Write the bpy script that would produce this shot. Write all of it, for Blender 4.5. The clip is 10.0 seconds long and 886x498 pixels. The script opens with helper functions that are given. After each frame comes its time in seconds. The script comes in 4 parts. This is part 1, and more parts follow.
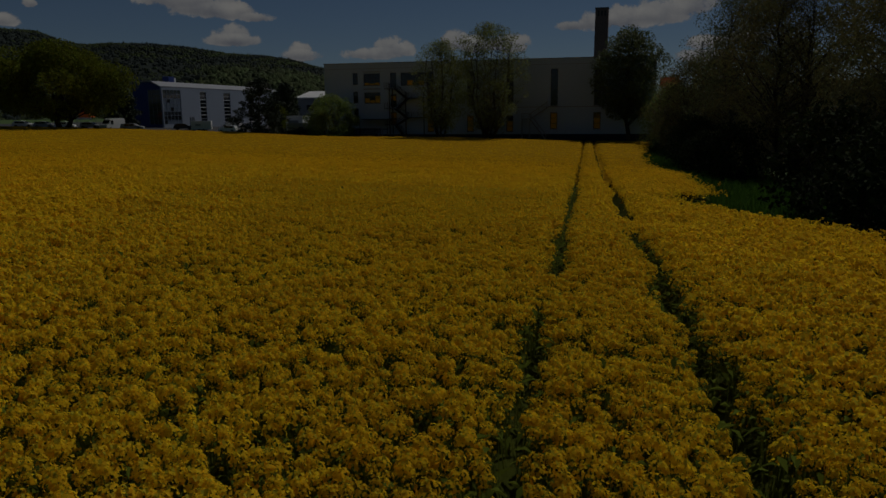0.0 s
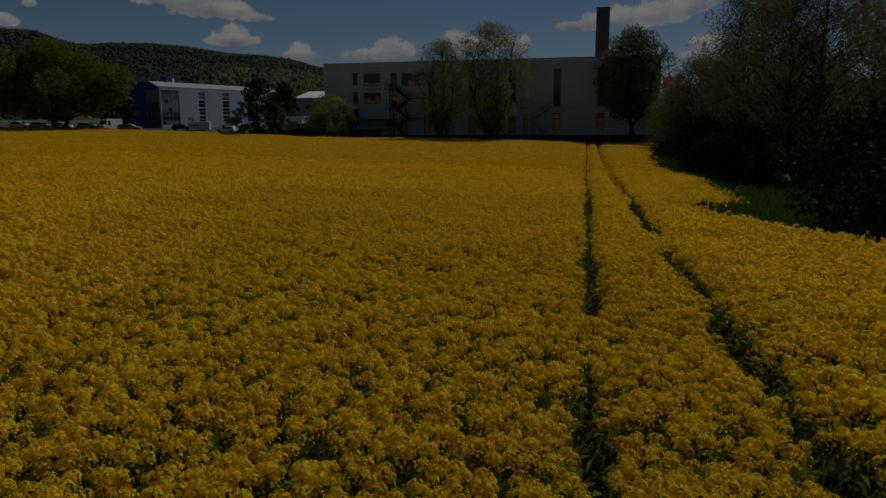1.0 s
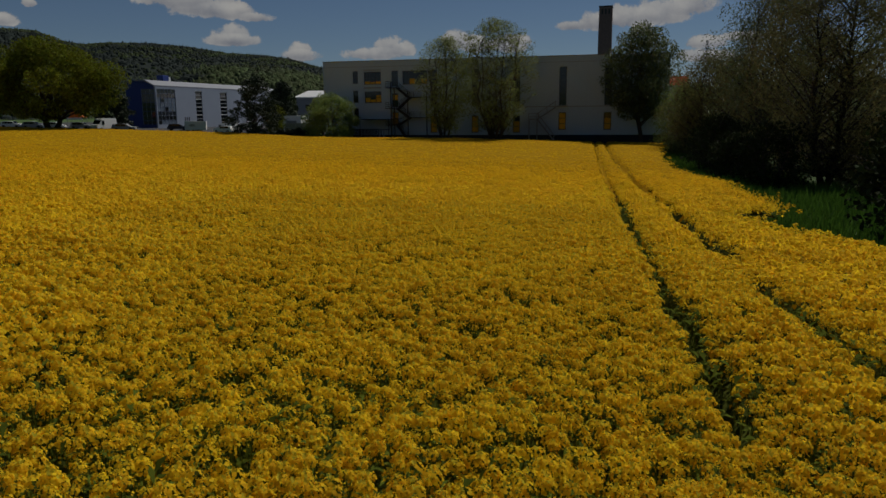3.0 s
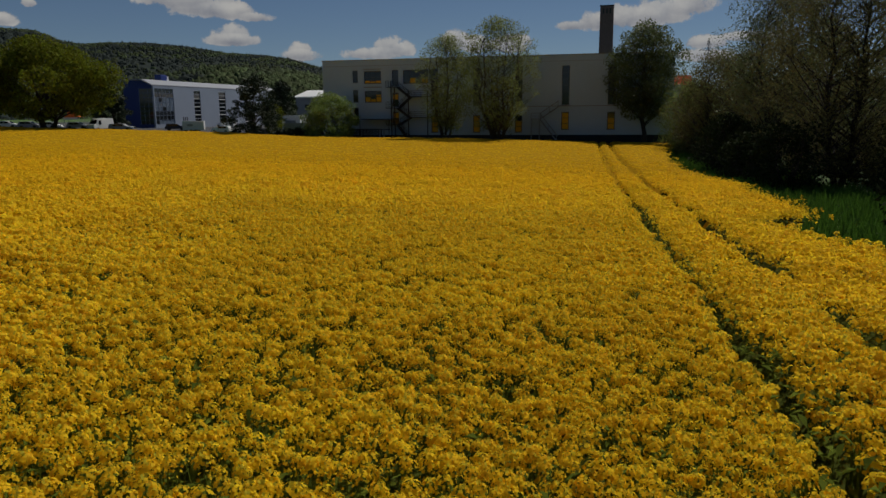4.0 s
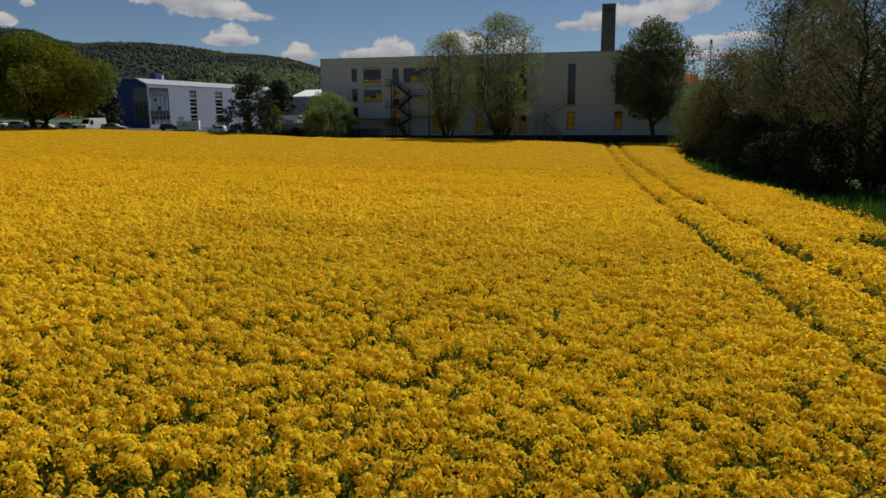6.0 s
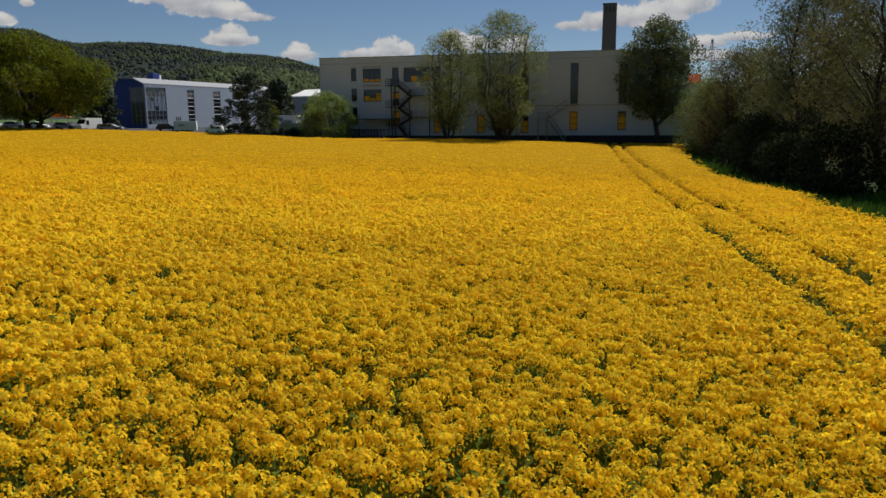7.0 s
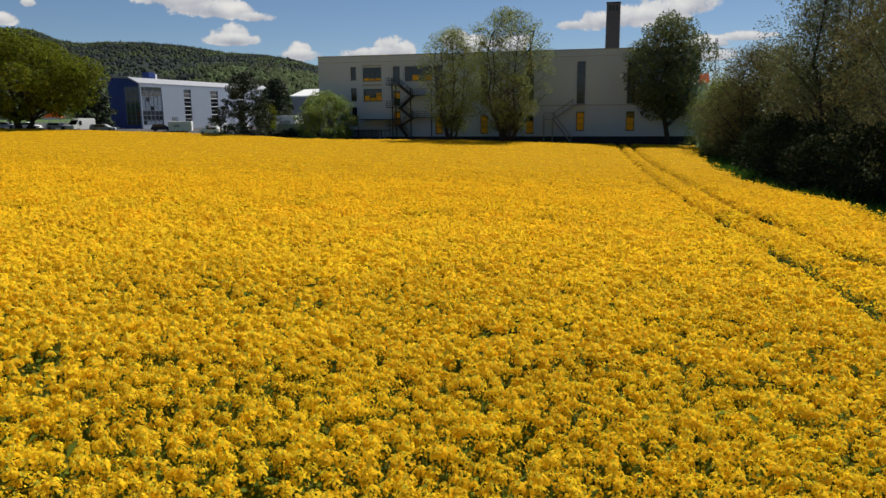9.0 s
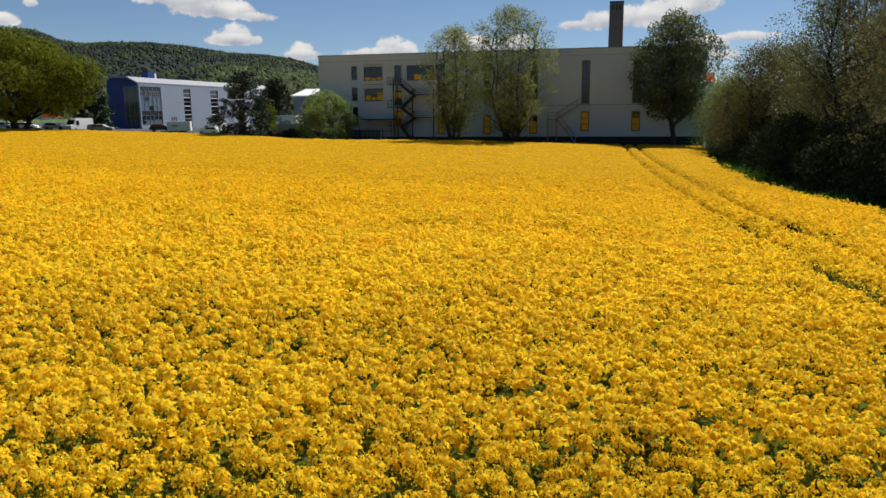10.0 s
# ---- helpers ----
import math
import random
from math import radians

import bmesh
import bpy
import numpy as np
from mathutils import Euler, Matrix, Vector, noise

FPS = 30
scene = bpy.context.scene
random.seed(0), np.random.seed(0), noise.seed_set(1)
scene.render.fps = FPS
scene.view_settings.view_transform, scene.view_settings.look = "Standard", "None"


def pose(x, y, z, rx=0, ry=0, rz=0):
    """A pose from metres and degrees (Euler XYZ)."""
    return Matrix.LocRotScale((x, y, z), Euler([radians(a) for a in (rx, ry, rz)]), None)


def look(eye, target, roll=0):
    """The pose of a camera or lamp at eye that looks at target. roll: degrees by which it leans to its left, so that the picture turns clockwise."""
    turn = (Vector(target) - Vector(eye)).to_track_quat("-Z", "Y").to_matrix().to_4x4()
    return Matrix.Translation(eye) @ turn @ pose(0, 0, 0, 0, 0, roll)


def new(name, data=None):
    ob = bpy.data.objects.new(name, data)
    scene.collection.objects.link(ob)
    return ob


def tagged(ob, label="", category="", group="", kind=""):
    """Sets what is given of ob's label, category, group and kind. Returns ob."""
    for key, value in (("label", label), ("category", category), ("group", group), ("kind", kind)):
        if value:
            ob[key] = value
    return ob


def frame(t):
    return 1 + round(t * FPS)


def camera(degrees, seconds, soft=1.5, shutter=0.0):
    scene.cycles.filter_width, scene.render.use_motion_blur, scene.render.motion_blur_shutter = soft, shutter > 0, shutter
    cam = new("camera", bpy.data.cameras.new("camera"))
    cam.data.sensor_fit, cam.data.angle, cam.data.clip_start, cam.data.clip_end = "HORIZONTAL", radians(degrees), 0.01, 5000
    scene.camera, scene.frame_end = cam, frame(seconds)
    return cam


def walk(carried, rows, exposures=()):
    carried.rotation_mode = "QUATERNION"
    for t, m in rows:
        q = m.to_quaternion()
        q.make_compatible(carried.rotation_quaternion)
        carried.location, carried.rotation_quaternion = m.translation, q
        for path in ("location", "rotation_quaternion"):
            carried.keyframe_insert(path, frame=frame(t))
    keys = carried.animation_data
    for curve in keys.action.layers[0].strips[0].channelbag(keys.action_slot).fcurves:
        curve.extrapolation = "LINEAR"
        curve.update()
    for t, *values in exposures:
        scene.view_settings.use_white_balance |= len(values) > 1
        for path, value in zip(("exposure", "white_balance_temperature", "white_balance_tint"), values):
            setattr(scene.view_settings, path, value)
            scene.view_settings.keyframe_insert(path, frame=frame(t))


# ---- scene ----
cam = camera(63.42, 10.0, soft=1.53, shutter=0.0)

PATH = [
    (0.0, 0.00, 0.00, 3.20, 0.0), (0.5, -0.11, 0.89, 3.27, 0.0), (1.0, -0.22, 1.82, 3.30, 0.0),
    (1.5, -0.33, 2.72, 3.28, 0.0), (2.0, -0.44, 3.62, 3.24, 0.0), (2.5, -0.56, 4.56, 3.21, 0.0),
    (4.0, -0.88, 7.24, 3.13, -0.01), (4.5, -1.00, 8.17, 3.12, -0.02), (5.0, -1.12, 9.13, 3.11, -0.04),
    (5.5, -1.22, 10.10, 3.09, -0.05), (7.0, -1.50, 12.95, 3.06, -0.09), (7.5, -1.55, 13.88, 3.08, -0.09),
    (8.0, -1.60, 14.84, 3.10, -0.07), (8.5, -1.65, 15.80, 3.11, -0.03), (9.0, -1.69, 16.76, 3.10, 0.0),
    (9.5, -1.73, 17.73, 3.09, 0.06), (10.0, -1.74, 18.68, 3.07, 0.15),
]
EXPOSURE = [(0.0, -2.52), (0.5, -2.23), (1.0, -2.02), (2.5, -1.35), (4.5, -0.62), (5.5, -0.35), (7.5, 0.0), (9.0, 0.24), (10.0, 0.37)]
walk(cam, [(t, pose(x, y, z, 90 - 10.75, 0.5, yaw)) for t, x, y, z, yaw in PATH], EXPOSURE)

# ---- light: sun ahead to the right, high; blue spring sky with cumulus ----
SUN_AZ, SUN_EL = radians(36), radians(52)
world = bpy.data.worlds.new("sky")
scene.world = world
world.use_nodes = True
wn = world.node_tree.nodes
sky = wn.new("ShaderNodeTexSky")
sky.sky_type, sky.sun_disc = "NISHITA", False
sky.sun_elevation, sky.sun_rotation = SUN_EL, SUN_AZ
sky.altitude, sky.air_density, sky.dust_density, sky.ozone_density = 2200, 1.0, 0.6, 4.5
world.node_tree.links.new(sky.outputs[0], wn["Background"].inputs[0])
wn["Background"].inputs[1].default_value = 0.058
sun_data = bpy.data.lights.new("sun", "SUN")
sun_data.energy, sun_data.angle, sun_data.color = 5.0, radians(0.55), (1.0, 0.95, 0.86)
sun = new("sun", sun_data)
sun_dir = Vector((math.sin(SUN_AZ) * math.cos(SUN_EL), math.cos(SUN_AZ) * math.cos(SUN_EL), math.sin(SUN_EL)))
sun.matrix_world = look(sun_dir * 200, (0, 0, 0))


# ---- materials ----
def material(name, colour, rough=0.8, spread=0.15, scale=3.0, fine=30.0, bump=0.2, metal=0.0, random_kind="", spec=0.3, translucent=0.0, hue=0.0):
    """A surface whose colour varies at two scales, with fine relief."""
    m = bpy.data.materials.new(name)
    m.use_nodes = True
    t = m.node_tree
    b = t.nodes["Principled BSDF"]
    b.inputs["Roughness"].default_value = rough
    b.inputs["Metallic"].default_value = metal
    b.inputs["Specular IOR Level"].default_value = spec
    co = t.nodes.new("ShaderNodeTexCoord")
    big, small = t.nodes.new("ShaderNodeTexNoise"), t.nodes.new("ShaderNodeTexNoise")
    big.inputs["Scale"].default_value, small.inputs["Scale"].default_value = scale, fine
    big.inputs["Detail"].default_value, small.inputs["Detail"].default_value = 3, 2
    for n in (big, small):
        t.links.new(co.outputs["Object"], n.inputs["Vector"])
    add = t.nodes.new("ShaderNodeMath")
    add.operation = "ADD"
    t.links.new(big.outputs[0], add.inputs[0])
    t.links.new(small.outputs[0], add.inputs[1])
    value = add
    if random_kind:
        if random_kind == "island":
            r = t.nodes.new("ShaderNodeNewGeometry").outputs["Random Per Island"]
        else:
            r = t.nodes.new("ShaderNodeObjectInfo").outputs["Random"]
        value = t.nodes.new("ShaderNodeMath")
        value.operation = "ADD"
        t.links.new(add.outputs[0], value.inputs[0])
        t.links.new(r, value.inputs[1])
    rng = t.nodes.new("ShaderNodeMapRange")
    top = 3.0 if random_kind else 2.0
    for k, v in zip(("From Min", "From Max", "To Min", "To Max"), (top * 0.28, top * 0.72, 1 - spread, 1 + spread)):
        rng.inputs[k].default_value = v
    t.links.new(value.outputs[0], rng.inputs["Value"])
    hsv = t.nodes.new("ShaderNodeHueSaturation")
    hsv.inputs["Color"].default_value = (*colour, 1)
    t.links.new(rng.outputs[0], hsv.inputs["Value"])
    if hue:
        h = t.nodes.new("ShaderNodeMapRange")
        for k, v in zip(("From Min", "From Max", "To Min", "To Max"), (top * 0.28, top * 0.72, 0.5 - hue, 0.5 + hue)):
            h.inputs[k].default_value = v
        t.links.new(value.outputs[0], h.inputs["Value"])
        t.links.new(h.outputs[0], hsv.inputs["Hue"])
    t.links.new(hsv.outputs[0], b.inputs["Base Color"])
    if bump:
        bp = t.nodes.new("ShaderNodeBump")
        bp.inputs["Strength"].default_value = bump
        bp.inputs["Distance"].default_value = 0.02
        t.links.new(small.outputs[0], bp.inputs["Height"])
        t.links.new(bp.outputs[0], b.inputs["Normal"])
    if translucent:
        tr, mix = t.nodes.new("ShaderNodeBsdfTranslucent"), t.nodes.new("ShaderNodeMixShader")
        mix.inputs[0].default_value = translucent
        t.links.new(hsv.outputs[0], tr.inputs["Color"])
        t.links.new(b.outputs[0], mix.inputs[1])
        t.links.new(tr.outputs[0], mix.inputs[2])
        t.links.new(mix.outputs[0], t.nodes["Material Output"].inputs["Surface"])
    return m


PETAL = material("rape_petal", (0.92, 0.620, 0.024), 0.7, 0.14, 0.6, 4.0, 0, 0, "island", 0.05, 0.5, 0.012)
# Petal colour darkened with distance: shade in the unmodelled gaps is in it.
MIDCLUMP = material("rape_tuft_darkened", (0.83, 0.531, 0.018), 0.8, 0.12, 0.5, 3.0, 0, 0, "island", 0.03, 0.47, 0.010)
CLUMP = material("rape_clump_darkened", (0.73, 0.456, 0.015), 0.8, 0.12, 0.5, 3.0, 0, 0, "island", 0.03, 0.45, 0.010)
BUD = material("rape_bud", (0.66, 0.56, 0.05), 0.8, 0.2, 0.6, 6.0, 0, 0, "island", 0.05, 0.35)
STEM = material("rape_green", (0.115, 0.145, 0.018), 0.95, 0.3, 0.6, 6.0, 0, 0, "island", 0.02, 0.25)
# Green of a closed sheet, darkened for the shade between the plants.
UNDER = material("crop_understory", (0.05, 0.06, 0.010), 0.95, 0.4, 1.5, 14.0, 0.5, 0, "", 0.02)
# Darker than the petals, since the smooth sheet throws no shade on itself.
BLOSSOM = material("blossom_canopy", (0.48, 0.27, 0.008), 0.9, 0.12, 0.7, 5.0, 1.0, 0, "", 0.02, 0.2, 0.008)
SOIL = material("field_soil", (0.10, 0.075, 0.05), 0.95, 0.3, 0.8, 12.0, 0.6)
GRASS = material("grass", (0.06, 0.11, 0.02), 0.9, 0.35, 0.25, 6.0, 0.6)
BLADE = material("grass_blade", (0.07, 0.15, 0.02), 0.8, 0.35, 0.5, 4.0, 0, 0, "island", 0.2, 0.3)
ASPHALT = material("asphalt", (0.06, 0.06, 0.062), 0.9, 0.2, 0.5, 20.0, 0.4)
BARK = material("bark", (0.10, 0.075, 0.055), 0.95, 0.35, 1.5, 14.0, 0.8)
DARKBARK = material("dark_bark", (0.045, 0.036, 0.03), 0.95, 0.35, 1.5, 14.0, 0.8)
LEAF_OAK = material("leaf_maple", (0.138, 0.157, 0.012), 0.8, 0.6, 0.25, 2.0, 0, 0, "island", 0.1, 0.35, 0.025)
LEAF_SPRING = material("leaf_spring", (0.225, 0.255, 0.085), 0.8, 0.75, 0.3, 2.0, 0, 0, "island", 0.1, 0.45, 0.02)
LEAF_DARK = material("leaf_dark", (0.115, 0.14, 0.052), 0.55, 0.5, 0.3, 2.0, 0, 0, "island", 0.4, 0.35, 0.015)
LEAF_PINE = material("needle_dark", (0.028, 0.042, 0.02), 0.7, 0.4, 0.3, 2.0, 0, 0, "island", 0.3, 0.1)
LEAF_BUSH = material("leaf_bush", (0.22, 0.285, 0.08), 0.8, 0.35, 0.3, 2.0, 0, 0, "island", 0.1, 0.45, 0.015)
LEAF_WILLOW = material("leaf_willow", (0.155, 0.142, 0.055), 0.9, 0.35, 0.2, 2.0, 0, 0, "island", 0.05, 0.4, 0.02)
# Leaf colour darkened for the shade under the grove; the lindens share it.
LEAF_SHADE = material("leaf_shade_dark", (0.027, 0.038, 0.013), 0.85, 0.45, 0.3, 2.0, 0, 0, "island", 0.05, 0.15, 0.02)
FOREST = material("far_forest", (0.024, 0.033, 0.029), 0.95, 0.35, 0.012, 0.07, 0, 0, "island", 0.1, 0.0, 0.02)
FOREST_LIGHT = material("far_forest_light", (0.042, 0.056, 0.025), 0.95, 0.35, 0.014, 0.07, 0, 0, "island", 0.1, 0.0, 0.02)
FOREST_PALE = material("far_forest_pale", (0.057, 0.077, 0.03), 0.95, 0.35, 0.014, 0.07, 0, 0, "island", 0.1, 0.0, 0.02)
PLASTER = material("plaster", (0.475, 0.575, 0.625), 0.9, 0.06, 0.15, 3.0, 0.15)
FLASHING = material("roof_flashing", (0.30, 0.29, 0.26), 0.6, 0.1, 0.3, 5.0, 0.1, 0.2)
BLUE = material("navy_cladding", (0.026, 0.05, 0.21), 0.5, 0.1, 0.3, 5.0, 0.05)
PALEBLUE = material("pale_blue_cladding", (0.33, 0.375, 0.46), 0.6, 0.06, 0.3, 5.0, 0.05)
WHITE = material("white_paint", (0.78, 0.78, 0.76), 0.5, 0.05, 0.4, 8.0, 0.05)
GREY = material("grey_paint", (0.30, 0.31, 0.32), 0.6, 0.1, 0.4, 8.0, 0.1)
STEEL = material("dark_steel", (0.028, 0.028, 0.032), 0.5, 0.2, 1.0, 12.0, 0.1, 0.5)
GALV = material("galvanised_steel", (0.28, 0.29, 0.30), 0.5, 0.1, 1.0, 12.0, 0.1, 0.6)
DARKFRAME = material("window_frame_dark", (0.05, 0.05, 0.055), 0.5, 0.1, 1.0, 10.0, 0)
BRICK = material("chimney_brick", (0.21, 0.135, 0.135), 0.9, 0.2, 0.15, 1.2, 0.3)
RUBBER = material("tyre_rubber", (0.02, 0.02, 0.02), 0.8, 0.1, 2.0, 20.0, 0.1)
ORANGE = material("orange_tarpaulin", (0.75, 0.22, 0.03), 0.7, 0.1, 0.5, 6.0, 0.2)
RED = material("red_roof_tiles", (0.27, 0.05, 0.018), 0.95, 0.15, 0.4, 6.0, 0.2, spec=0.05)
# Near-black, to paint the building's shade along the wall foot.
PLINTH_SHADE = material("plinth_shade", (0.03, 0.032, 0.036), 0.9, 0.2, 0.4, 8.0, 0.2)
CONCRETE = material("concrete", (0.36, 0.35, 0.33), 0.9, 0.12, 0.4, 8.0, 0.3)
CARDARK = material("dark_car_paint", (0.03, 0.032, 0.04), 0.25, 0.05, 1.0, 8.0, 0)


def glass(name, tint, rough=0.03):
    m = bpy.data.materials.new(name)
    m.use_nodes = True
    b = m.node_tree.nodes["Principled BSDF"]
    b.inputs["Base Color"].default_value = (*tint, 1)
    b.inputs["Roughness"].default_value = rough
    b.inputs["Specular IOR Level"].default_value = 0.5
    b.inputs["IOR"].default_value = 1.48
    n, bp = m.node_tree.nodes.new("ShaderNodeTexNoise"), m.node_tree.nodes.new("ShaderNodeBump")
    n.inputs["Scale"].default_value = 0.8
    bp.inputs["Strength"].default_value, bp.inputs["Distance"].default_value = 0.06, 0.02
    m.node_tree.links.new(n.outputs[0], bp.inputs["Height"])
    m.node_tree.links.new(bp.outputs[0], b.inputs["Normal"])
    return m


GLASS = glass("dark_window_glass", (0.02, 0.022, 0.025))


# ---- mesh helpers ----
def quads_mesh(name, quads, mats, index=None):
    """One mesh from loose quads, an array (n, 4, 3)."""
    n = len(quads)
    me = bpy.data.meshes.new(name)
    me.vertices.add(n * 4)
    me.vertices.foreach_set("co", np.ascontiguousarray(quads, dtype=np.float32).ravel())
    me.loops.add(n * 4)
    me.loops.foreach_set("vertex_index", np.arange(n * 4, dtype=np.int32))
    me.polygons.add(n)
    me.polygons.foreach_set("loop_start", np.arange(0, n * 4, 4, dtype=np.int32))
    for m in mats:
        me.materials.append(m)
    if index is not None:
        me.polygons.foreach_set("material_index", np.asarray(index, dtype=np.int32))
    me.update(calc_edges=True)
    me.validate()
    return me


def bm_mesh(name, bm, mat, smooth=False):
    me = bpy.data.meshes.new(name)
    bm.normal_update()
    bm.to_mesh(me)
    bm.free()
    me.materials.append(mat)
    if smooth:
        for p in me.polygons:
            p.use_smooth = True
    return me


def part(name, bm, mat, parent, label="", smooth=False):
    ob = new(name, bm_mesh(name, bm, mat, smooth))
    ob.parent = parent
    return tagged(ob, label)


def empty(name, m, label, category, group="", kind=""):
    ob = new(name)
    ob.empty_display_size = 0.3
    ob.matrix_world = m
    return tagged(ob, label, category, group, kind)


def box(bm, x0, y0, z0, x1, y1, z1, bevel=0.0):
    m = Matrix.Translation(((x0 + x1) / 2, (y0 + y1) / 2, (z0 + z1) / 2)) @ Matrix.Diagonal((abs(x1 - x0), abs(y1 - y0), abs(z1 - z0), 1))
    made = bmesh.ops.create_cube(bm, size=1, matrix=m)["verts"]
    if bevel:
        edges = list({e for v in made for e in v.link_edges})
        bmesh.ops.bevel(bm, geom=edges, offset=bevel, segments=2, affect="EDGES", profile=0.5)
    return bm


def boxes(*rows, bevel=0.0):
    bm = bmesh.new()
    for r in rows:
        box(bm, *r, bevel=bevel)
    return bm


def rod(bm, a, b, r0, r1=None, sides=6):
    a, b = Vector(a), Vector(b)
    r1 = r0 if r1 is None else r1
    m = Matrix.Translation((a + b) / 2) @ (b - a).to_track_quat("Z", "Y").to_matrix().to_4x4()
    bmesh.ops.create_cone(bm, cap_ends=True, segments=sides, radius1=r0, radius2=r1, depth=(b - a).length, matrix=m)
    return bm


def holed_wall(bm, w, z0, z1, thick, holes):
    """A wall in x = 0..w, y = 0 (front) to thick, with openings (x0, z0, x1, z1) right through."""
    xs = sorted({0, w, *(h[0] for h in holes), *(h[2] for h in holes)})
    zs = sorted({z0, z1, *(h[1] for h in holes), *(h[3] for h in holes)})

    def solid(i, j):
        if not (0 <= i < len(xs) - 1 and 0 <= j < len(zs) - 1):
            return False
        cx, cz = (xs[i] + xs[i + 1]) / 2, (zs[j] + zs[j + 1]) / 2
        return not any(h[0] < cx < h[2] and h[1] < cz < h[3] for h in holes)

    def face(*p):
        bm.faces.new([bm.verts.new(q) for q in p])

    for i in range(len(xs) - 1):
        for j in range(len(zs) - 1):
            if not solid(i, j):
                continue
            a, b, c, d = xs[i], xs[i + 1], zs[j], zs[j + 1]
            face((a, 0, c), (b, 0, c), (b, 0, d), (a, 0, d))
            face((b, thick, c), (a, thick, c), (a, thick, d), (b, thick, d))
            if not solid(i - 1, j):
                face((a, thick, c), (a, 0, c), (a, 0, d), (a, thick, d))
            if not solid(i + 1, j):
                face((b, 0, c), (b, thick, c), (b, thick, d), (b, 0, d))
            if not solid(i, j - 1):
                face((a, thick, c), (b, thick, c), (b, 0, c), (a, 0, c))
            if not solid(i, j + 1):
                face((a, 0, d), (b, 0, d), (b, thick, d), (a, thick, d))
    bmesh.ops.remove_doubles(bm, verts=bm.verts, dist=0.0005)
    return bm


# ---- the lie of the land ----
def smooth_step(a):
    a = np.clip(a, 0.0, 1.0)
    return a * a * (3 - 2 * a)


def crop_top(x, y):
    """Height of the flowering canopy: the field falls away and to the right, then levels out."""
    yy = np.minimum(y, 150.0)
    xx = np.clip(x, -110.0, 60.0)
    return 1.318 - 0.0345 * yy + 1.96e-4 * np.maximum(0, yy - 30) ** 2 + xx * (-0.0476 + 0.02 * smooth_step((yy - 30) / 90)) + 0.25 * smooth_step((yy - 95) / 25) * smooth_step((xx + 18) / 20)


CROP = 1.3


def land(x, y):
    x, y = np.asarray(x, float), np.asarray(y, float)
    return crop_top(x, y) - CROP + 0.6 * smooth_step((y - 146) / 5) * smooth_step((-34 - x) / 10)


RIGHT_EDGE_Y = np.array([-20, 10, 17, 20.5, 24, 29, 33, 38, 42, 46, 52, 58, 63, 66, 78, 84, 91, 101, 109, 123, 400.0])
RIGHT_EDGE_X = np.array([11, 11, 10.6, 10.0, 8.2, 8.5, 12.4, 13.4, 14.0, 15.5, 17.2, 17.6, 17.9, 18.4, 21.6, 23.0, 25.4, 27.9, 30.8, 35, 35.0])
FAR_EDGE_X = np.array([-200, -66, -48, -37, -24, -17, 8, 25, 36, 60.0])
FAR_EDGE_Y = np.array([148, 145, 142, 138, 130, 129, 128, 125, 123, 123.0])


def in_field(x, y):
    wob = 0.15 * np.sin(x * 0.9 + 2 * np.sin(y * 0.37)) + 0.12 * np.sin(y * 1.7)
    return (x < np.interp(y, RIGHT_EDGE_Y, RIGHT_EDGE_X) + wob) & (y < np.interp(x, FAR_EDGE_X, FAR_EDGE_Y) + wob)


def value_noise(x, y, size, seed):
    """Smooth noise from 0 to 1 on a lattice of that size."""
    g = np.random.RandomState(seed).rand(256, 256)
    u, v = x / size, y / size
    i, j = np.floor(u).astype(int), np.floor(v).astype(int)
    a, b = smooth_step(u - i), smooth_step(v - j)
    i0, i1, j0, j1 = i % 256, (i + 1) % 256, j % 256, (j + 1) % 256
    return (g[i0, j0] * (1 - a) + g[i1, j0] * a) * (1 - b) + (g[i0, j1] * (1 - a) + g[i1, j1] * a) * b


def sheet(name, xs, ys, height, mat, keep=None):
    X, Y = np.meshgrid(xs, ys, indexing="ij")
    Z = height(X, Y)
    n, m = X.shape
    verts = np.stack([X, Y, Z], -1).reshape(-1, 3)
    k = np.arange(n * m).reshape(n, m)
    f = np.stack([k[:-1, :-1], k[1:, :-1], k[1:, 1:], k[:-1, 1:]], -1).reshape(-1, 4)
    if keep is not None:
        c = verts[f].mean(1)
        f = f[keep(c[:, 0], c[:, 1])]
    me = bpy.data.meshes.new(name)
    me.from_pydata(verts.tolist(), [], f.tolist())
    me.materials.append(mat)
    for p in me.polygons:
        p.use_smooth = True
    return new(name, me)


def steps(*rows):
    return np.unique(np.concatenate([np.arange(a, b + 1e-6, s) for a, b, s in rows]))


tagged(sheet("ground", steps((-3600, -200, 200), (-200, 80, 2.0), (80, 3600, 220)), steps((-800, -40, 95), (-40, 200, 2.0), (200, 4200, 200)),
             land, GRASS), "rough green meadow ground falling gently away", "ground", kind="structure")
tagged(sheet("field_soil", np.arange(-120, 60, 1.5), np.arange(-12, 150, 1.5), lambda x, y: land(x, y) + 0.02, SOIL, in_field),
       "brown soil of the crop field", "soil", kind="structure")


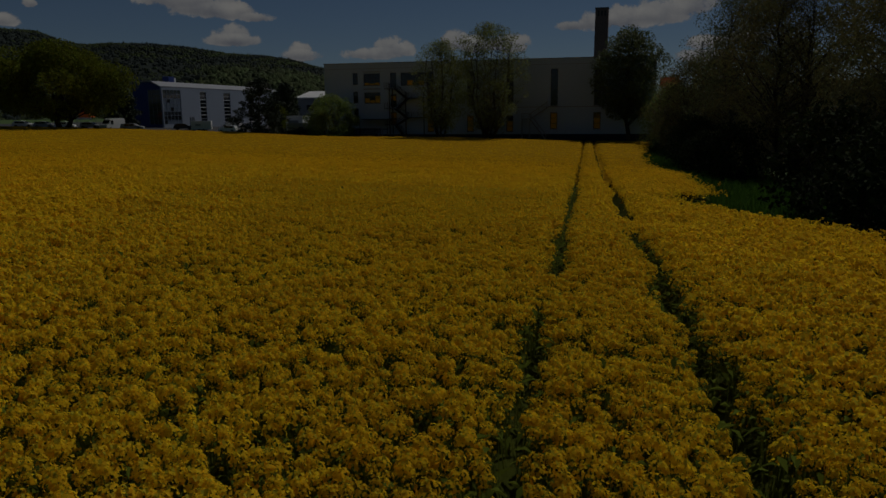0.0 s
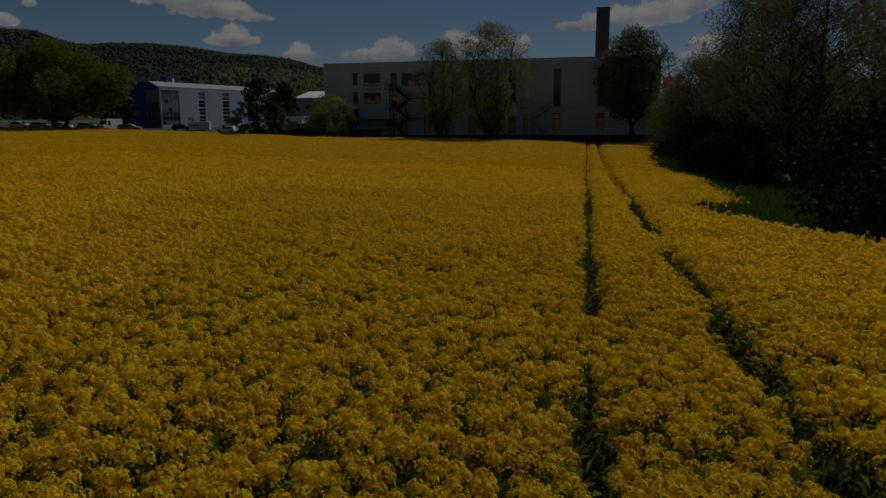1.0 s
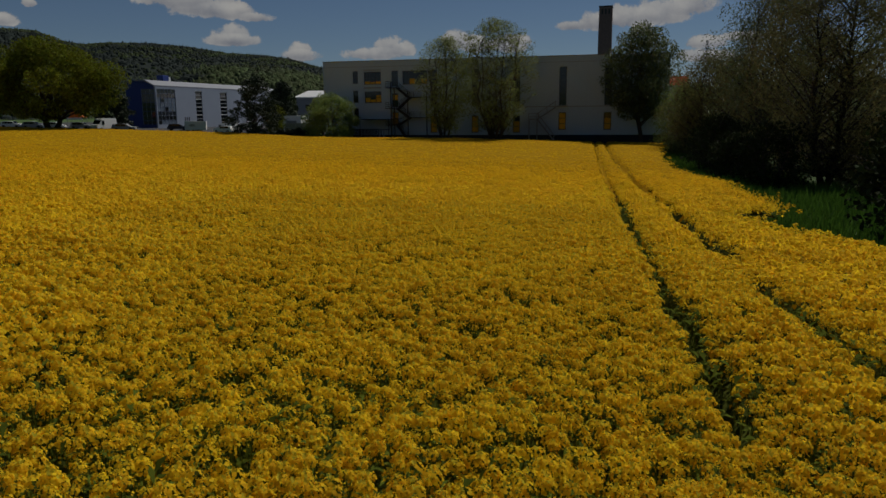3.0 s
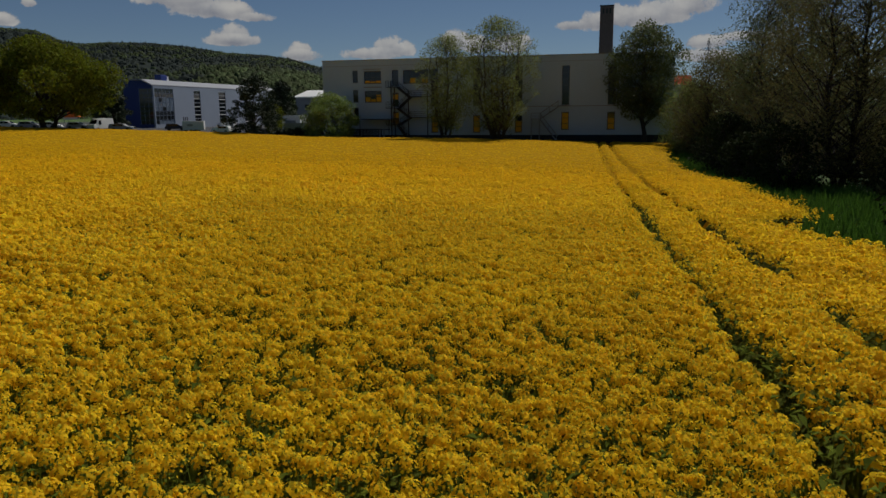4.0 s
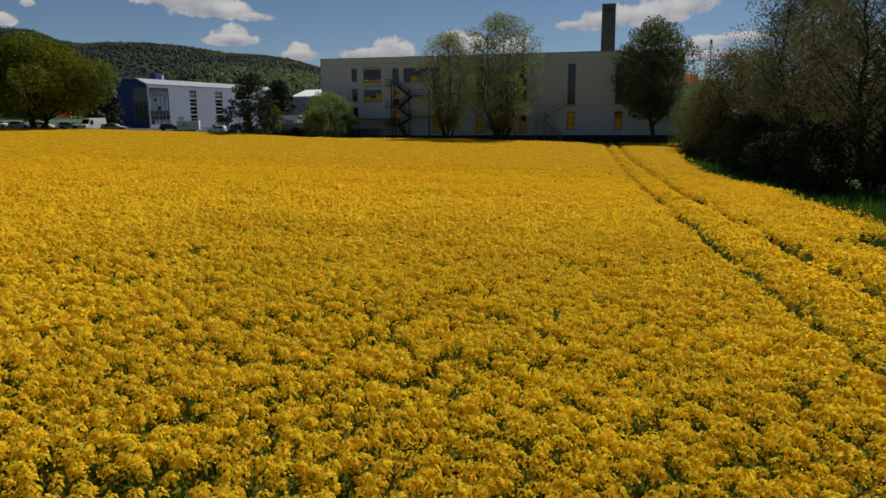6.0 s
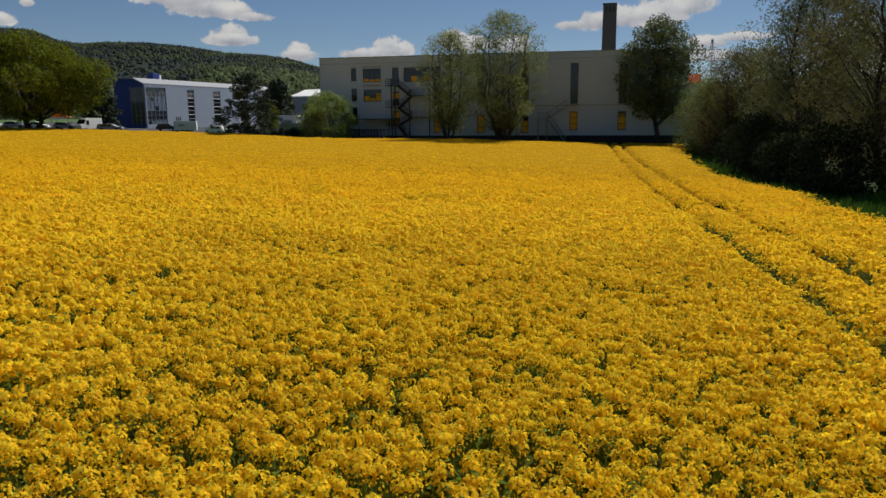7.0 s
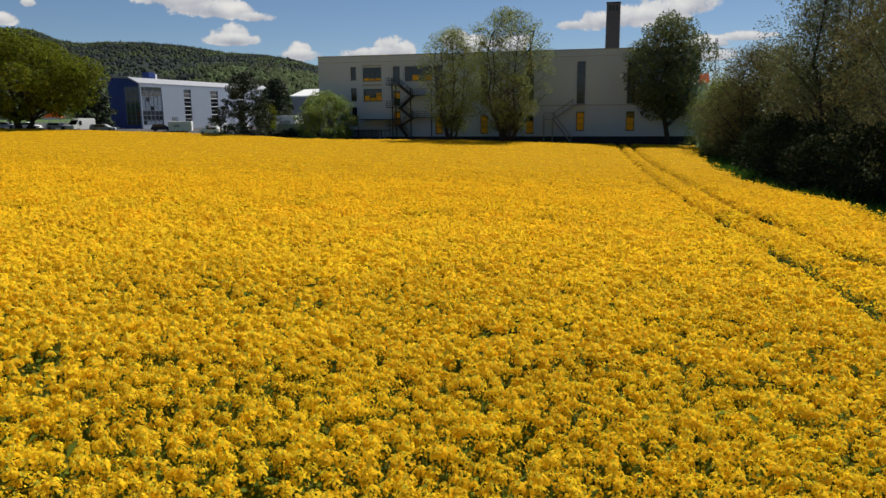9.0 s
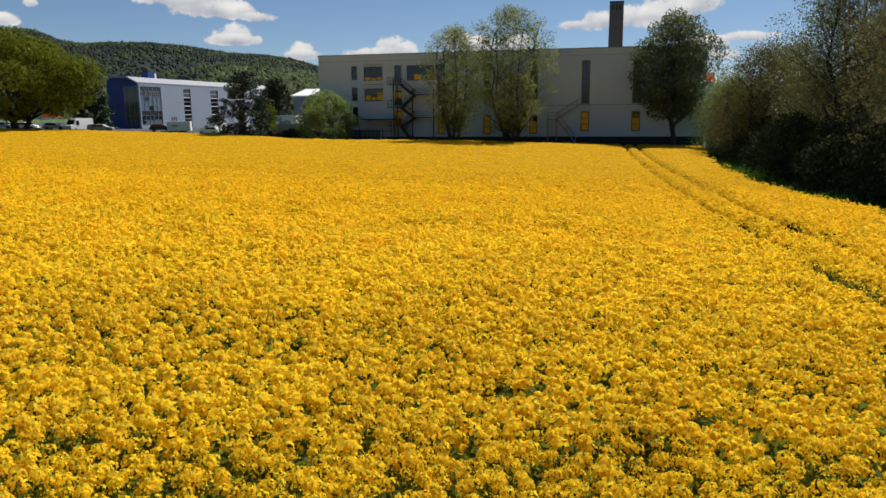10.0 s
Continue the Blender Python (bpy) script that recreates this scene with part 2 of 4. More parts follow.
# ---- far backdrop: cumulus on the sky, wooded hills ----
def cloud_backdrop():
    R, n = 3900.0, 48
    az = np.radians(np.linspace(-75, 75, n + 1))
    el = np.radians(np.linspace(-1.0, 24, 13))
    verts = [(R * math.sin(a), R * math.cos(a), R * math.tan(e)) for a in az for e in el]
    faces = [(i * 13 + j, (i + 1) * 13 + j, (i + 1) * 13 + j + 1, i * 13 + j + 1) for i in range(n) for j in range(12)]
    me = bpy.data.meshes.new("cloud_backdrop")
    me.from_pydata(verts, [], faces)
    uv = me.uv_layers.new(name="degrees")
    for loop in me.loops:
        i, j = divmod(loop.vertex_index, 13)
        uv.data[loop.index].uv = (math.degrees(az[i]), math.degrees(el[j]))
    m = bpy.data.materials.new("clouds")
    m.use_nodes = True
    t = m.node_tree
    t.nodes.clear()
    out, mix = t.nodes.new("ShaderNodeOutputMaterial"), t.nodes.new("ShaderNodeMixShader")
    clear, glow = t.nodes.new("ShaderNodeBsdfTransparent"), t.nodes.new("ShaderNodeEmission")
    uvn = t.nodes.new("ShaderNodeUVMap")
    uvn.uv_map = "degrees"

    def math_node(op, a, b=None, c=None):
        nd = t.nodes.new("ShaderNodeMath")
        nd.operation = op
        for k, v in enumerate((a, b, c)):
            if v is None:
                continue
            if isinstance(v, (int, float)):
                nd.inputs[k].default_value = v
            else:
                t.links.new(v, nd.inputs[k])
        return nd.outputs[0]

    def noise_at(scale, detail, rough=0.6):
        nd = t.nodes.new("ShaderNodeTexNoise")
        nd.inputs["Scale"].default_value, nd.inputs["Detail"].default_value, nd.inputs["Roughness"].default_value = scale, detail, rough
        t.links.new(uvn.outputs[0], nd.inputs["Vector"])
        return nd.outputs[0]

    sep = t.nodes.new("ShaderNodeSeparateXYZ")
    t.links.new(uvn.outputs[0], sep.inputs[0])
    U, V = sep.outputs[0], sep.outputs[1]
    puff = noise_at(0.55, 8, 0.6)
    curl = noise_at(1.9, 6, 0.65)
    wisp = noise_at(0.28, 3)
    blobs = [(-19.9, 8.4, 2.9, 1.2), (-18.2, 7.8, 2.8, 1.1), (-16.3, 7.4, 2.5, 0.8), (-14.0, 7.05, 1.4, 0.45), (-15.7, 5.65, 1.5, 1.0), (-15.7, 5.4, 2.2, 0.6),
             (-10.9, 4.65, 1.05, 0.8), (-10.8, 4.35, 1.7, 0.6), (-4.1, 5.0, 1.2, 0.9), (-3.0, 4.8, 1.0, 0.7), (-5.2, 4.5, 2.7, 0.6), (1.0, 5.4, 1.2, 1.0),
             (2.4, 5.1, 1.3, 0.8), (5.0, 5.1, 1.9, 0.9), (9.9, 6.35, 1.3, 0.5), (11.7, 6.55, 1.9, 0.9), (13.9, 6.8, 2.4, 1.05), (16.4, 7.05, 2.4, 1.2),
             (18.3, 7.5, 1.9, 1.1), (19.6, 4.8, 1.9, 0.65), (21.9, 5.15, 2.2, 0.45), (19.6, 4.0, 2.4, 0.7), (-30.4, 6.3, 0.9, 0.55), (-28.8, 7.45, 0.5, 0.4)]
    best, base = None, None
    for cu, cv, ru, rv in blobs:
        du = math_node("MULTIPLY", math_node("SUBTRACT", U, cu), 1 / ru)
        dv = math_node("MULTIPLY", math_node("SUBTRACT", V, cv), 1 / rv)
        lo = math_node("MULTIPLY", math_node("MINIMUM", dv, 0.0), 1.5)
        hi = math_node("MAXIMUM", dv, 0.0)
        d2 = math_node("ADD", math_node("MULTIPLY", du, du), math_node("ADD", math_node("MULTIPLY", lo, lo), math_node("MULTIPLY", hi, hi)))
        s = math_node("SUBTRACT", 1.0, d2)
        best = s if best is None else math_node("MAXIMUM", best, s)
        w = math_node("MULTIPLY", math_node("MAXIMUM", s, 0.0), dv)
        base = w if base is None else math_node("ADD", base, w)
    shaped = math_node("ADD", math_node("MULTIPLY", best, 0.95), math_node("ADD", math_node("MULTIPLY_ADD", puff, 2.6, -1.22), math_node("MULTIPLY_ADD", curl, 1.3, -0.65)))
    dens = t.nodes.new("ShaderNodeMapRange")
    dens.interpolation_type = "SMOOTHSTEP"
    for k, v in zip(("From Min", "From Max", "To Min", "To Max"), (0.0, 0.5, 0.0, 1.0)):
        dens.inputs[k].default_value = v
    t.links.new(shaped, dens.inputs["Value"])
    body = t.nodes.new("ShaderNodeMapRange")
    for k, v in zip(("From Min", "From Max", "To Min", "To Max"), (-0.5, 0.6, 0.0, 1.0)):
        body.inputs[k].default_value = v
    t.links.new(math_node("ADD", base, math_node("MULTIPLY_ADD", puff, 1.6, -0.75)), body.inputs["Value"])
    # Grey undersides and sunlit tops are painted into the glow.
    ramp = t.nodes.new("ShaderNodeMixRGB")
    ramp.inputs[1].default_value, ramp.inputs[2].default_value = (0.36, 0.37, 0.42, 1), (0.80, 0.78, 0.74, 1)
    t.links.new(body.outputs[0], ramp.inputs[0])
    t.links.new(ramp.outputs[0], glow.inputs["Color"])
    glow.inputs["Strength"].default_value = 0.85
    t.links.new(math_node("MULTIPLY", dens.outputs[0], math_node("MULTIPLY_ADD", wisp, 0.3, 0.75)), mix.inputs[0])
    t.links.new(clear.outputs[0], mix.inputs[1])
    t.links.new(glow.outputs[0], mix.inputs[2])
    t.links.new(mix.outputs[0], out.inputs["Surface"])
    me.materials.append(m)
    return tagged(new("cloud_backdrop", me), "white cumulus clouds on a blue spring sky", "clouds", kind="structure")


cloud_backdrop()


def crown_lump(rng, r, h, shoulder=0.78):
    """A tree crown seen from very far: an uneven faceted dome."""
    sides, verts = 5, []
    verts.append((0, 0, h))
    for rad, z in ((0.7, shoulder), (1.0, 0.15)):
        for k in range(sides):
            a = 2 * math.pi * (k + 0.5 * rng.random()) / sides
            q = r * rad * (0.75 + 0.5 * rng.random())
            verts.append((q * math.cos(a), q * math.sin(a), h * z * (0.85 + 0.3 * rng.random())))
    faces = [(0, 1 + k, 1 + (k + 1) % sides) for k in range(sides)]
    for j in range(1):
        for k in range(sides):
            a, b = 1 + j * sides + k, 1 + j * sides + (k + 1) % sides
            faces.append((a, a + sides, b + sides, b))
    return verts, faces


def wooded_hill(name, mat, az_deg, el_deg, dist, depth, foot, label, count, size, seed, span=(-33, -8)):
    """A ridge along these bearings with its crest at these elevations, and the wood on it."""
    rng = random.Random(seed)
    A = np.linspace(az_deg[0], az_deg[-1], 60)
    crest = np.interp(A, az_deg, el_deg)
    verts, faces, rows = [], [], 10
    for a, e in zip(A, crest):
        top = dist * math.tan(radians(e)) + 3.2 - size * 0.9
        for j in range(rows + 1):
            s = j / rows
            d = dist - depth * (1 - s)
            z = foot + (top - foot) * (s * s * (3 - 2 * s) * 0.65 + 0.35 * s)
            verts.append((d * math.sin(radians(a)), d * math.cos(radians(a)), z))
        d = dist + depth
        verts.append((d * math.sin(radians(a)), d * math.cos(radians(a)), foot))
    k = rows + 2
    for i in range(len(A) - 1):
        for j in range(rows + 1):
            faces.append((i * k + j, (i + 1) * k + j, (i + 1) * k + j + 1, i * k + j + 1))
    me = bpy.data.meshes.new(name)
    me.from_pydata(verts, [], faces)
    me.materials.append(mat)
    tagged(new(name, me), label, "hill", kind="structure")
    wv, wf, wm = [], [], []
    shift = -0.3 if mat is FOREST else 0.28
    protos = [crown_lump(rng, 1.0, 1.0) for _ in range(12)]
    spires = [crown_lump(rng, 1.0, 1.0, 0.42) for _ in range(6)]
    for _ in range(count):
        a = rng.uniform(*span)
        s = 1 - rng.random() ** 1.4
        e = float(np.interp(a, az_deg, el_deg))
        top = dist * math.tan(radians(e)) + 3.2 - size * 0.9
        d = dist - depth * (1 - s)
        z = foot + (top - foot) * (s * s * (3 - 2 * s) * 0.65 + 0.35 * s)
        r = size * rng.choice((0.35, 0.5, 0.6, 0.8, 1.0)) * rng.uniform(0.8, 1.2)
        h = size * rng.uniform(0.45, 0.85)
        pv, pf = rng.choice(protos)
        if rng.random() < 0.22:
            h, r, (pv, pf) = h * 1.7, r * 0.55, rng.choice(spires)
        off = len(wv)
        x0, y0 = d * math.sin(radians(a)), d * math.cos(radians(a))
        wv += [(x0 + p[0] * r, y0 + p[1] * r, z - size * 0.15 + p[2] * h) for p in pv]
        wf += [tuple(off + i for i in f) for f in pf]
        tone = noise.noise((x0 / 130, z / 22, y0 / 300)) + 0.6 * noise.noise((x0 / 34 + 9, z / 9, y0 / 90)) + 0.3 * rng.uniform(-1, 1) + shift
        wm += [0 if tone < -0.12 else 1 if tone < 0.3 else 2] * len(pf)
    me = bpy.data.meshes.new(name + "_wood")
    me.from_pydata(wv, [], wf)
    for m in (FOREST, FOREST_LIGHT, FOREST_PALE):
        me.materials.append(m)
    me.polygons.foreach_set("material_index", wm)
    for p in me.polygons:
        p.use_smooth = True
    tagged(new("distant_wood", me), "dense mixed wood covering the hillside", "trees", kind="stuff")


wooded_hill("hill_far", FOREST, [-40, -30.6, -28.6, -27, -25.6, -24.2, -21.6, -18.9, -16.2, -13.3, -11.3, -9.6, -4, 2],
            [6.2, 5.8, 5.75, 5.1, 4.95, 5.1, 5.15, 4.95, 4.55, 4.4, 4.1, 3.6, 2.6, 1.0], 1500, 700, -6,
            "dark wooded ridge in the distance", 9000, 5.2, 5)
wooded_hill("hill_near", FOREST_LIGHT, [-38, -26, -22, -19, -16, -13, -10, -6, 0],
            [2.2, 2.4, 2.7, 3.5, 3.85, 3.7, 3.2, 2.0, 0.6], 760, 300, -4,
            "lighter green wooded slope below the ridge", 4200, 5.6, 6)
wooded_hill("hill_right", FOREST_LIGHT, [12, 16, 22, 30, 40, 55], [1.2, 1.6, 2.0, 2.4, 2.8, 3.0], 330, 110, -5,
            "low wooded rise beyond the grove", 700, 7.0, 7, (12, 50))


# ---- rapeseed field ----
def near_walk(x, y):
    """How near the plan position comes to anyone going up the strip and looking ahead."""
    aside = np.abs(x + 0.093 * np.clip(y, 0, 19)) / 0.62
    return np.where(y > 0, np.maximum(np.maximum(aside, 4.0), y - 18.7), np.hypot(x, y) + 4.0)


TRAM = (-0.47, 1.25)      # wheel tracks: x = a + 0.198 y


def tram_distance(x, y):
    wob = 0.10 * (value_noise(x * 0 + 40, y + 60, 1.3, 12) - 0.5) + 0.12 * (value_noise(x + 90, y + 60, 0.35, 13) - 0.5)
    return np.min([np.abs(x + wob - a - 0.198 * y) * k for a, k in zip(TRAM, (np.interp(y, (4, 9, 14, 30, 60), (1.5, 1.0, 1.15, 0.8, 0.8)), np.interp(y, (8, 20, 60), (0.8, 0.6, 0.6))))], axis=0)


def flower_head(rng, flowers, half, radius, tall, leaves, tilt=1.0, buds=0):
    """Quads of one flower head, its top at 0: a domed ring of petals, then the buds, then the green."""
    q = []
    dome = int(flowers * 0.8) if flowers > 6 else flowers
    for i in range(flowers):
        a = i * 2.4 + rng.random()
        if i < dome and flowers > 6:
            u = math.acos(1 - 1.05 * (0.12 + 0.88 * (i + rng.random()) / dome))
            way = Vector((math.sin(u) * math.cos(a), math.sin(u) * math.sin(a), math.cos(u)))
            c = way * radius * rng.uniform(0.88, 1.12) - Vector((0, 0, radius * 0.8))
            nrm = (way + Vector((0, 0, 0.25))).normalized()
            rough = 0.2
        else:
            s = (i - (dome if flowers > 6 else 0) + rng.random()) / (flowers - dome if flowers > 6 else flowers)
            r = radius * ((0.55 + 0.6 * s) if flowers > 6 else (0.18 + 0.85 * math.sqrt(s))) * rng.uniform(0.8, 1.2)
            c = Vector((r * math.cos(a), r * math.sin(a), (-radius if flowers > 6 else 0) - tall * s * rng.uniform(0.75, 1.2)))
            nrm = Vector((math.cos(a) * (0.3 + s) * tilt, math.sin(a) * (0.3 + s) * tilt, 1.1 - 0.7 * s * tilt)).normalized()
            rough = 0.45 * tilt
        nrm = (nrm + rough * Vector((rng.uniform(-1, 1), rng.uniform(-1, 1), rng.uniform(-1, 1)))).normalized()
        t1 = nrm.cross(Vector((rng.random() - 0.5, rng.random() - 0.5, rng.random() - 0.5))).normalized()
        t2 = nrm.cross(t1)
        h = half * rng.uniform(0.75, 1.25)
        q.append([c + t1 * h, c + t2 * h + nrm * h * 0.3, c - t1 * h, c - t2 * h + nrm * h * 0.3])
    for i in range(buds):
        a = rng.random() * 6.28
        c = Vector((math.cos(a) * radius * 0.35 * rng.random(), math.sin(a) * radius * 0.35 * rng.random(), radius * 0.1))
        w = Vector((-math.sin(a), math.cos(a), 0)) * half * 0.6
        d = Vector((math.cos(a) * 0.5, math.sin(a) * 0.5, 1.0)) * half * 0.9
        q.append([c - w - d, c + w - d, c + w + d, c - w + d])
    petals = len(q) - buds
    for i in range(leaves):
        a = rng.random() * 6.28
        if i % 2:
            foot = Vector((math.cos(a) * 0.07, math.sin(a) * 0.07, -0.45))
            w = Vector((-math.sin(a), math.cos(a), 0)) * 0.006
            q.append([foot - w, foot + w, w * 0.8 + Vector((0, 0, -0.06)), w * -0.8 + Vector((0, 0, -0.06))])
            continue
        z = rng.uniform(-0.5, -0.16)
        d = Vector((math.cos(a), math.sin(a), rng.uniform(-0.3, 0.6)))
        w = Vector((-math.sin(a), math.cos(a), 0)) * rng.uniform(0.015, 0.035)
        ln = rng.uniform(0.07, 0.17)
        c = Vector((0, 0, z))
        q.append([c, c + d * ln * 0.5 + w, c + d * ln, c + d * ln * 0.5 - w])
    return np.array([[tuple(p) for p in f] for f in q]), petals


def sow(name, seed, pitch, bounds, choose, kind, big, label, gap=0.0, petal=None):
    """Plants on a jittered lattice where choose() holds."""
    rs, rng = np.random.RandomState(seed), random.Random(seed)
    protos = [flower_head(rng, *kind) for _ in range(20)]
    X, Y = np.meshgrid(np.arange(bounds[0], bounds[2], pitch), np.arange(bounds[1], bounds[3], pitch))
    x = X.ravel() + (rs.rand(X.size) - 0.5) * pitch * 1.7
    y = Y.ravel() + (rs.rand(X.size) - 0.5) * pitch * 1.7
    k = choose(x, y) & in_field(x + rs.normal(0, 0.45, len(x)), y + rs.normal(0, 0.45, len(x)))
    x, y = x[k], y[k]
    td = tram_distance(x, y)
    patch = value_noise(x + 300, y + 300, 0.55, 3) * 0.5 + value_noise(x + 300, y + 300, 0.23, 4) * 0.5
    along = value_noise(x + 500, y * 0.5 + 500, 1.1, 8)
    k = (td > 0.04 + gap + np.minimum(0.42 * (along - 0.27 + 0.22 * smooth_step((y - 17) / 8)), 0.14) * (0.4 + 0.9 * rs.rand(len(x)))) & (patch > 0.16 + 0.16 * (rs.rand(len(x)) - 0.5))
    x, y, td, patch = x[k], y[k], td[k], patch[k]
    lift = 0.12 * (value_noise(x + 300, y + 300, 0.42, 5) - 0.5) + 0.10 * (value_noise(x + 300, y + 300, 0.19, 25) - 0.5) + 0.14 * (value_noise(x, y + 700, 2.7, 6) - 0.5) + 0.15 * (np.sqrt(rs.rand(len(x))) - 0.82)
    lift -= 0.32 * along[k] * np.clip(1 - (td - 0.06) / 0.32, 0, 1)
    z = crop_top(x, y) + lift
    n = len(x)
    pick = rs.randint(0, 20, n)
    ang, size = rs.rand(n) * 6.283, (0.75 + 0.6 * rs.rand(n)) * big
    c, s = np.cos(ang), np.sin(ang)
    Q = np.stack([p[0] for p in protos])[pick]
    out = np.empty_like(Q)
    g = size[:, None, None]
    out[..., 0] = (Q[..., 0] * c[:, None, None] - Q[..., 1] * s[:, None, None]) * g + x[:, None, None]
    out[..., 1] = (Q[..., 0] * s[:, None, None] + Q[..., 1] * c[:, None, None]) * g + y[:, None, None]
    out[..., 2] = Q[..., 2] * np.minimum(g, 1.6) + z[:, None, None]
    per = Q.shape[1]
    buds = kind[6] if len(kind) > 6 else 0
    idx = np.tile(np.array([0] * protos[0][1] + [2] * buds + [1] * (per - protos[0][1] - buds)), n)
    ob = new(name, quads_mesh(name, out.reshape(-1, 4, 3), [petal or PETAL, STEM, BUD], idx))
    return tagged(ob, label, "crop", kind="stuff")


def ahead(x, y):
    return (np.abs(x) < 0.68 * y + 1.6) & (y > 0.5)


LABEL = "yellow rapeseed plants in full bloom covering the field"
def reach(x, y):
    return near_walk(x, y) * (0.82 + 0.36 * value_noise(x + 50, y + 50, 0.4, 31))


def between(a, b):
    return lambda x, y: ahead(x, y) & (reach(x, y) >= a) & (reach(x, y) < b)


sow("rapeseed_plants", 10, 0.104, (-8, 3, 7, 28), between(0, 5.4), (36, 0.0112, 0.043, 0.09, 2, 1.0, 3), 1.12, LABEL)
sow("rapeseed_plants", 11, 0.105, (-13, 3, 12, 35), between(5.4, 10.0), (15, 0.0190, 0.044, 0.09, 1, 1.0, 1), 1.12, LABEL, 0.01)
sow("rapeseed_plants", 12, 0.112, (-20, 3, 18, 46), between(10.0, 20), (8, 0.0278, 0.047, 0.10, 0, 0.9), 1.12, LABEL, 0.02)
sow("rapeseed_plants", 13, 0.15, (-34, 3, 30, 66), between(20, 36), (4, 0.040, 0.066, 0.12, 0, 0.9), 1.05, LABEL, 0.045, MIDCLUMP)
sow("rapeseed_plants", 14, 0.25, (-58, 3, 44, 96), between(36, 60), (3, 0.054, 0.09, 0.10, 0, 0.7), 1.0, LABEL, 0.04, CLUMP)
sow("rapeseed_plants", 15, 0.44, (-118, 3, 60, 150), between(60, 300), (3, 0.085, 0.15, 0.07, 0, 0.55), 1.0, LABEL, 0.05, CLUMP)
sow("rapeseed_plants", 16, 0.17, (-24, -9, 14, 30), lambda x, y: ~(ahead(x, y) & (y > 3.2)) & (near_walk(x, y) < 20), (4, 0.075, 0.11, 0.14, 0), 1.0, LABEL, 0.03)
sow("rapeseed_plants", 17, 0.36, (-60, -12, 20, 90), lambda x, y: ~(ahead(x, y) & (y > 3.2)) & (near_walk(x, y) >= 20), (3, 0.12, 0.17, 0.14, 0), 1.0, LABEL, 0.1)
tagged(sheet("blossom_canopy", steps((-118, -36, 0.75), (-36, 24, 0.375), (24, 60, 0.75)), steps((-12, 60, 0.375), (60, 150, 0.75)),
             lambda x, y: crop_top(x, y) - 0.24 + 0.15 * smooth_step((y - 40) / 50) - 0.5 * np.clip(1 - (tram_distance(x, y) - 0.10) / 0.2, 0, 1) + 0.16 * value_noise(x + 300, y + 300, 0.55, 19) + 0.10 * (value_noise(x, y + 700, 2.7, 6) - 0.5),
             BLOSSOM, lambda x, y: in_field(x, y) & ahead(x, y) & (near_walk(x, y) > 11 + 18 * value_noise(x, y + 100, 0.7, 27)) & (tram_distance(x, y) > 0.1)),
       "closed yellow blossom sheet of the distant crop, self-shade in its colour", "crop", kind="stuff")
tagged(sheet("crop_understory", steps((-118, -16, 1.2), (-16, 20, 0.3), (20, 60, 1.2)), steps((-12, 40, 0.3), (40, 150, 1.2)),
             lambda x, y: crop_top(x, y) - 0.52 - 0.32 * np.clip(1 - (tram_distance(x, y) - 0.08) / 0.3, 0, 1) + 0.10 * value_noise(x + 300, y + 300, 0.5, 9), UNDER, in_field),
       "dark green sheet standing for the shaded leaves and stems under the blossom", "crop", kind="stuff")


def crop_stems():
    """Stalks and drooping leaves that show in the gaps between the nearer heads."""
    rs = np.random.RandomState(44)
    n = 26000
    y = rs.uniform(3.2, 34, n)
    x = -0.093 * np.clip(y, 0, 19) + rs.uniform(-1, 1, n) * np.interp(y, (3, 26, 34), (5.0, 6.5, 9.0))
    k = in_field(x, y) & (tram_distance(x, y) > 0.03)
    x, y = x[k], y[k]
    n = len(x)
    top = crop_top(x, y) - rs.uniform(0.10, 0.26, n)
    a = rs.rand(n) * 6.283
    leafy = rs.rand(n) < 0.55
    w = np.where(leafy, rs.uniform(0.014, 0.036, n), rs.uniform(0.003, 0.006, n))
    ln = np.where(leafy, rs.uniform(0.10, 0.22, n), rs.uniform(0.4, 0.6, n))
    ca, sa = np.cos(a), np.sin(a)
    out = np.where(leafy, ln * 0.8, 0.05)
    up = np.where(leafy, rs.uniform(-0.1, 0.1, n), -ln)
    Q = np.empty((n, 4, 3))
    Q[:, 0] = np.stack([x, y, top], 1)
    Q[:, 1] = np.stack([x + ca * out * 0.5 - sa * w, y + sa * out * 0.5 + ca * w, top + up * 0.5 + 0.03 * leafy], 1)
    Q[:, 2] = np.stack([x + ca * out, y + sa * out, top + up], 1)
    Q[:, 3] = np.stack([x + ca * out * 0.5 + sa * w, y + sa * out * 0.5 - ca * w, top + up * 0.5 + 0.03 * leafy], 1)
    return tagged(new("crop_stems", quads_mesh("crop_stems", Q, [STEM])), "green stalks and leaves between the blossom heads", "crop", kind="stuff")


crop_stems()


# ---- the long plastered building behind the field ----
A14 = -14.0
MAIN = pose(-23.17, 144.2, 0, 0, 0, A14)
# Yellow that paints the rape field's reflection in the window panes.
YELLOW = material("yellow_reflection", (0.80, 0.42, 0.02), 0.7, 0.1, 0.6, 5.0, 0.1)
SHADEGLASS = glass("grey_window_glass", (0.035, 0.04, 0.05), 0.08)


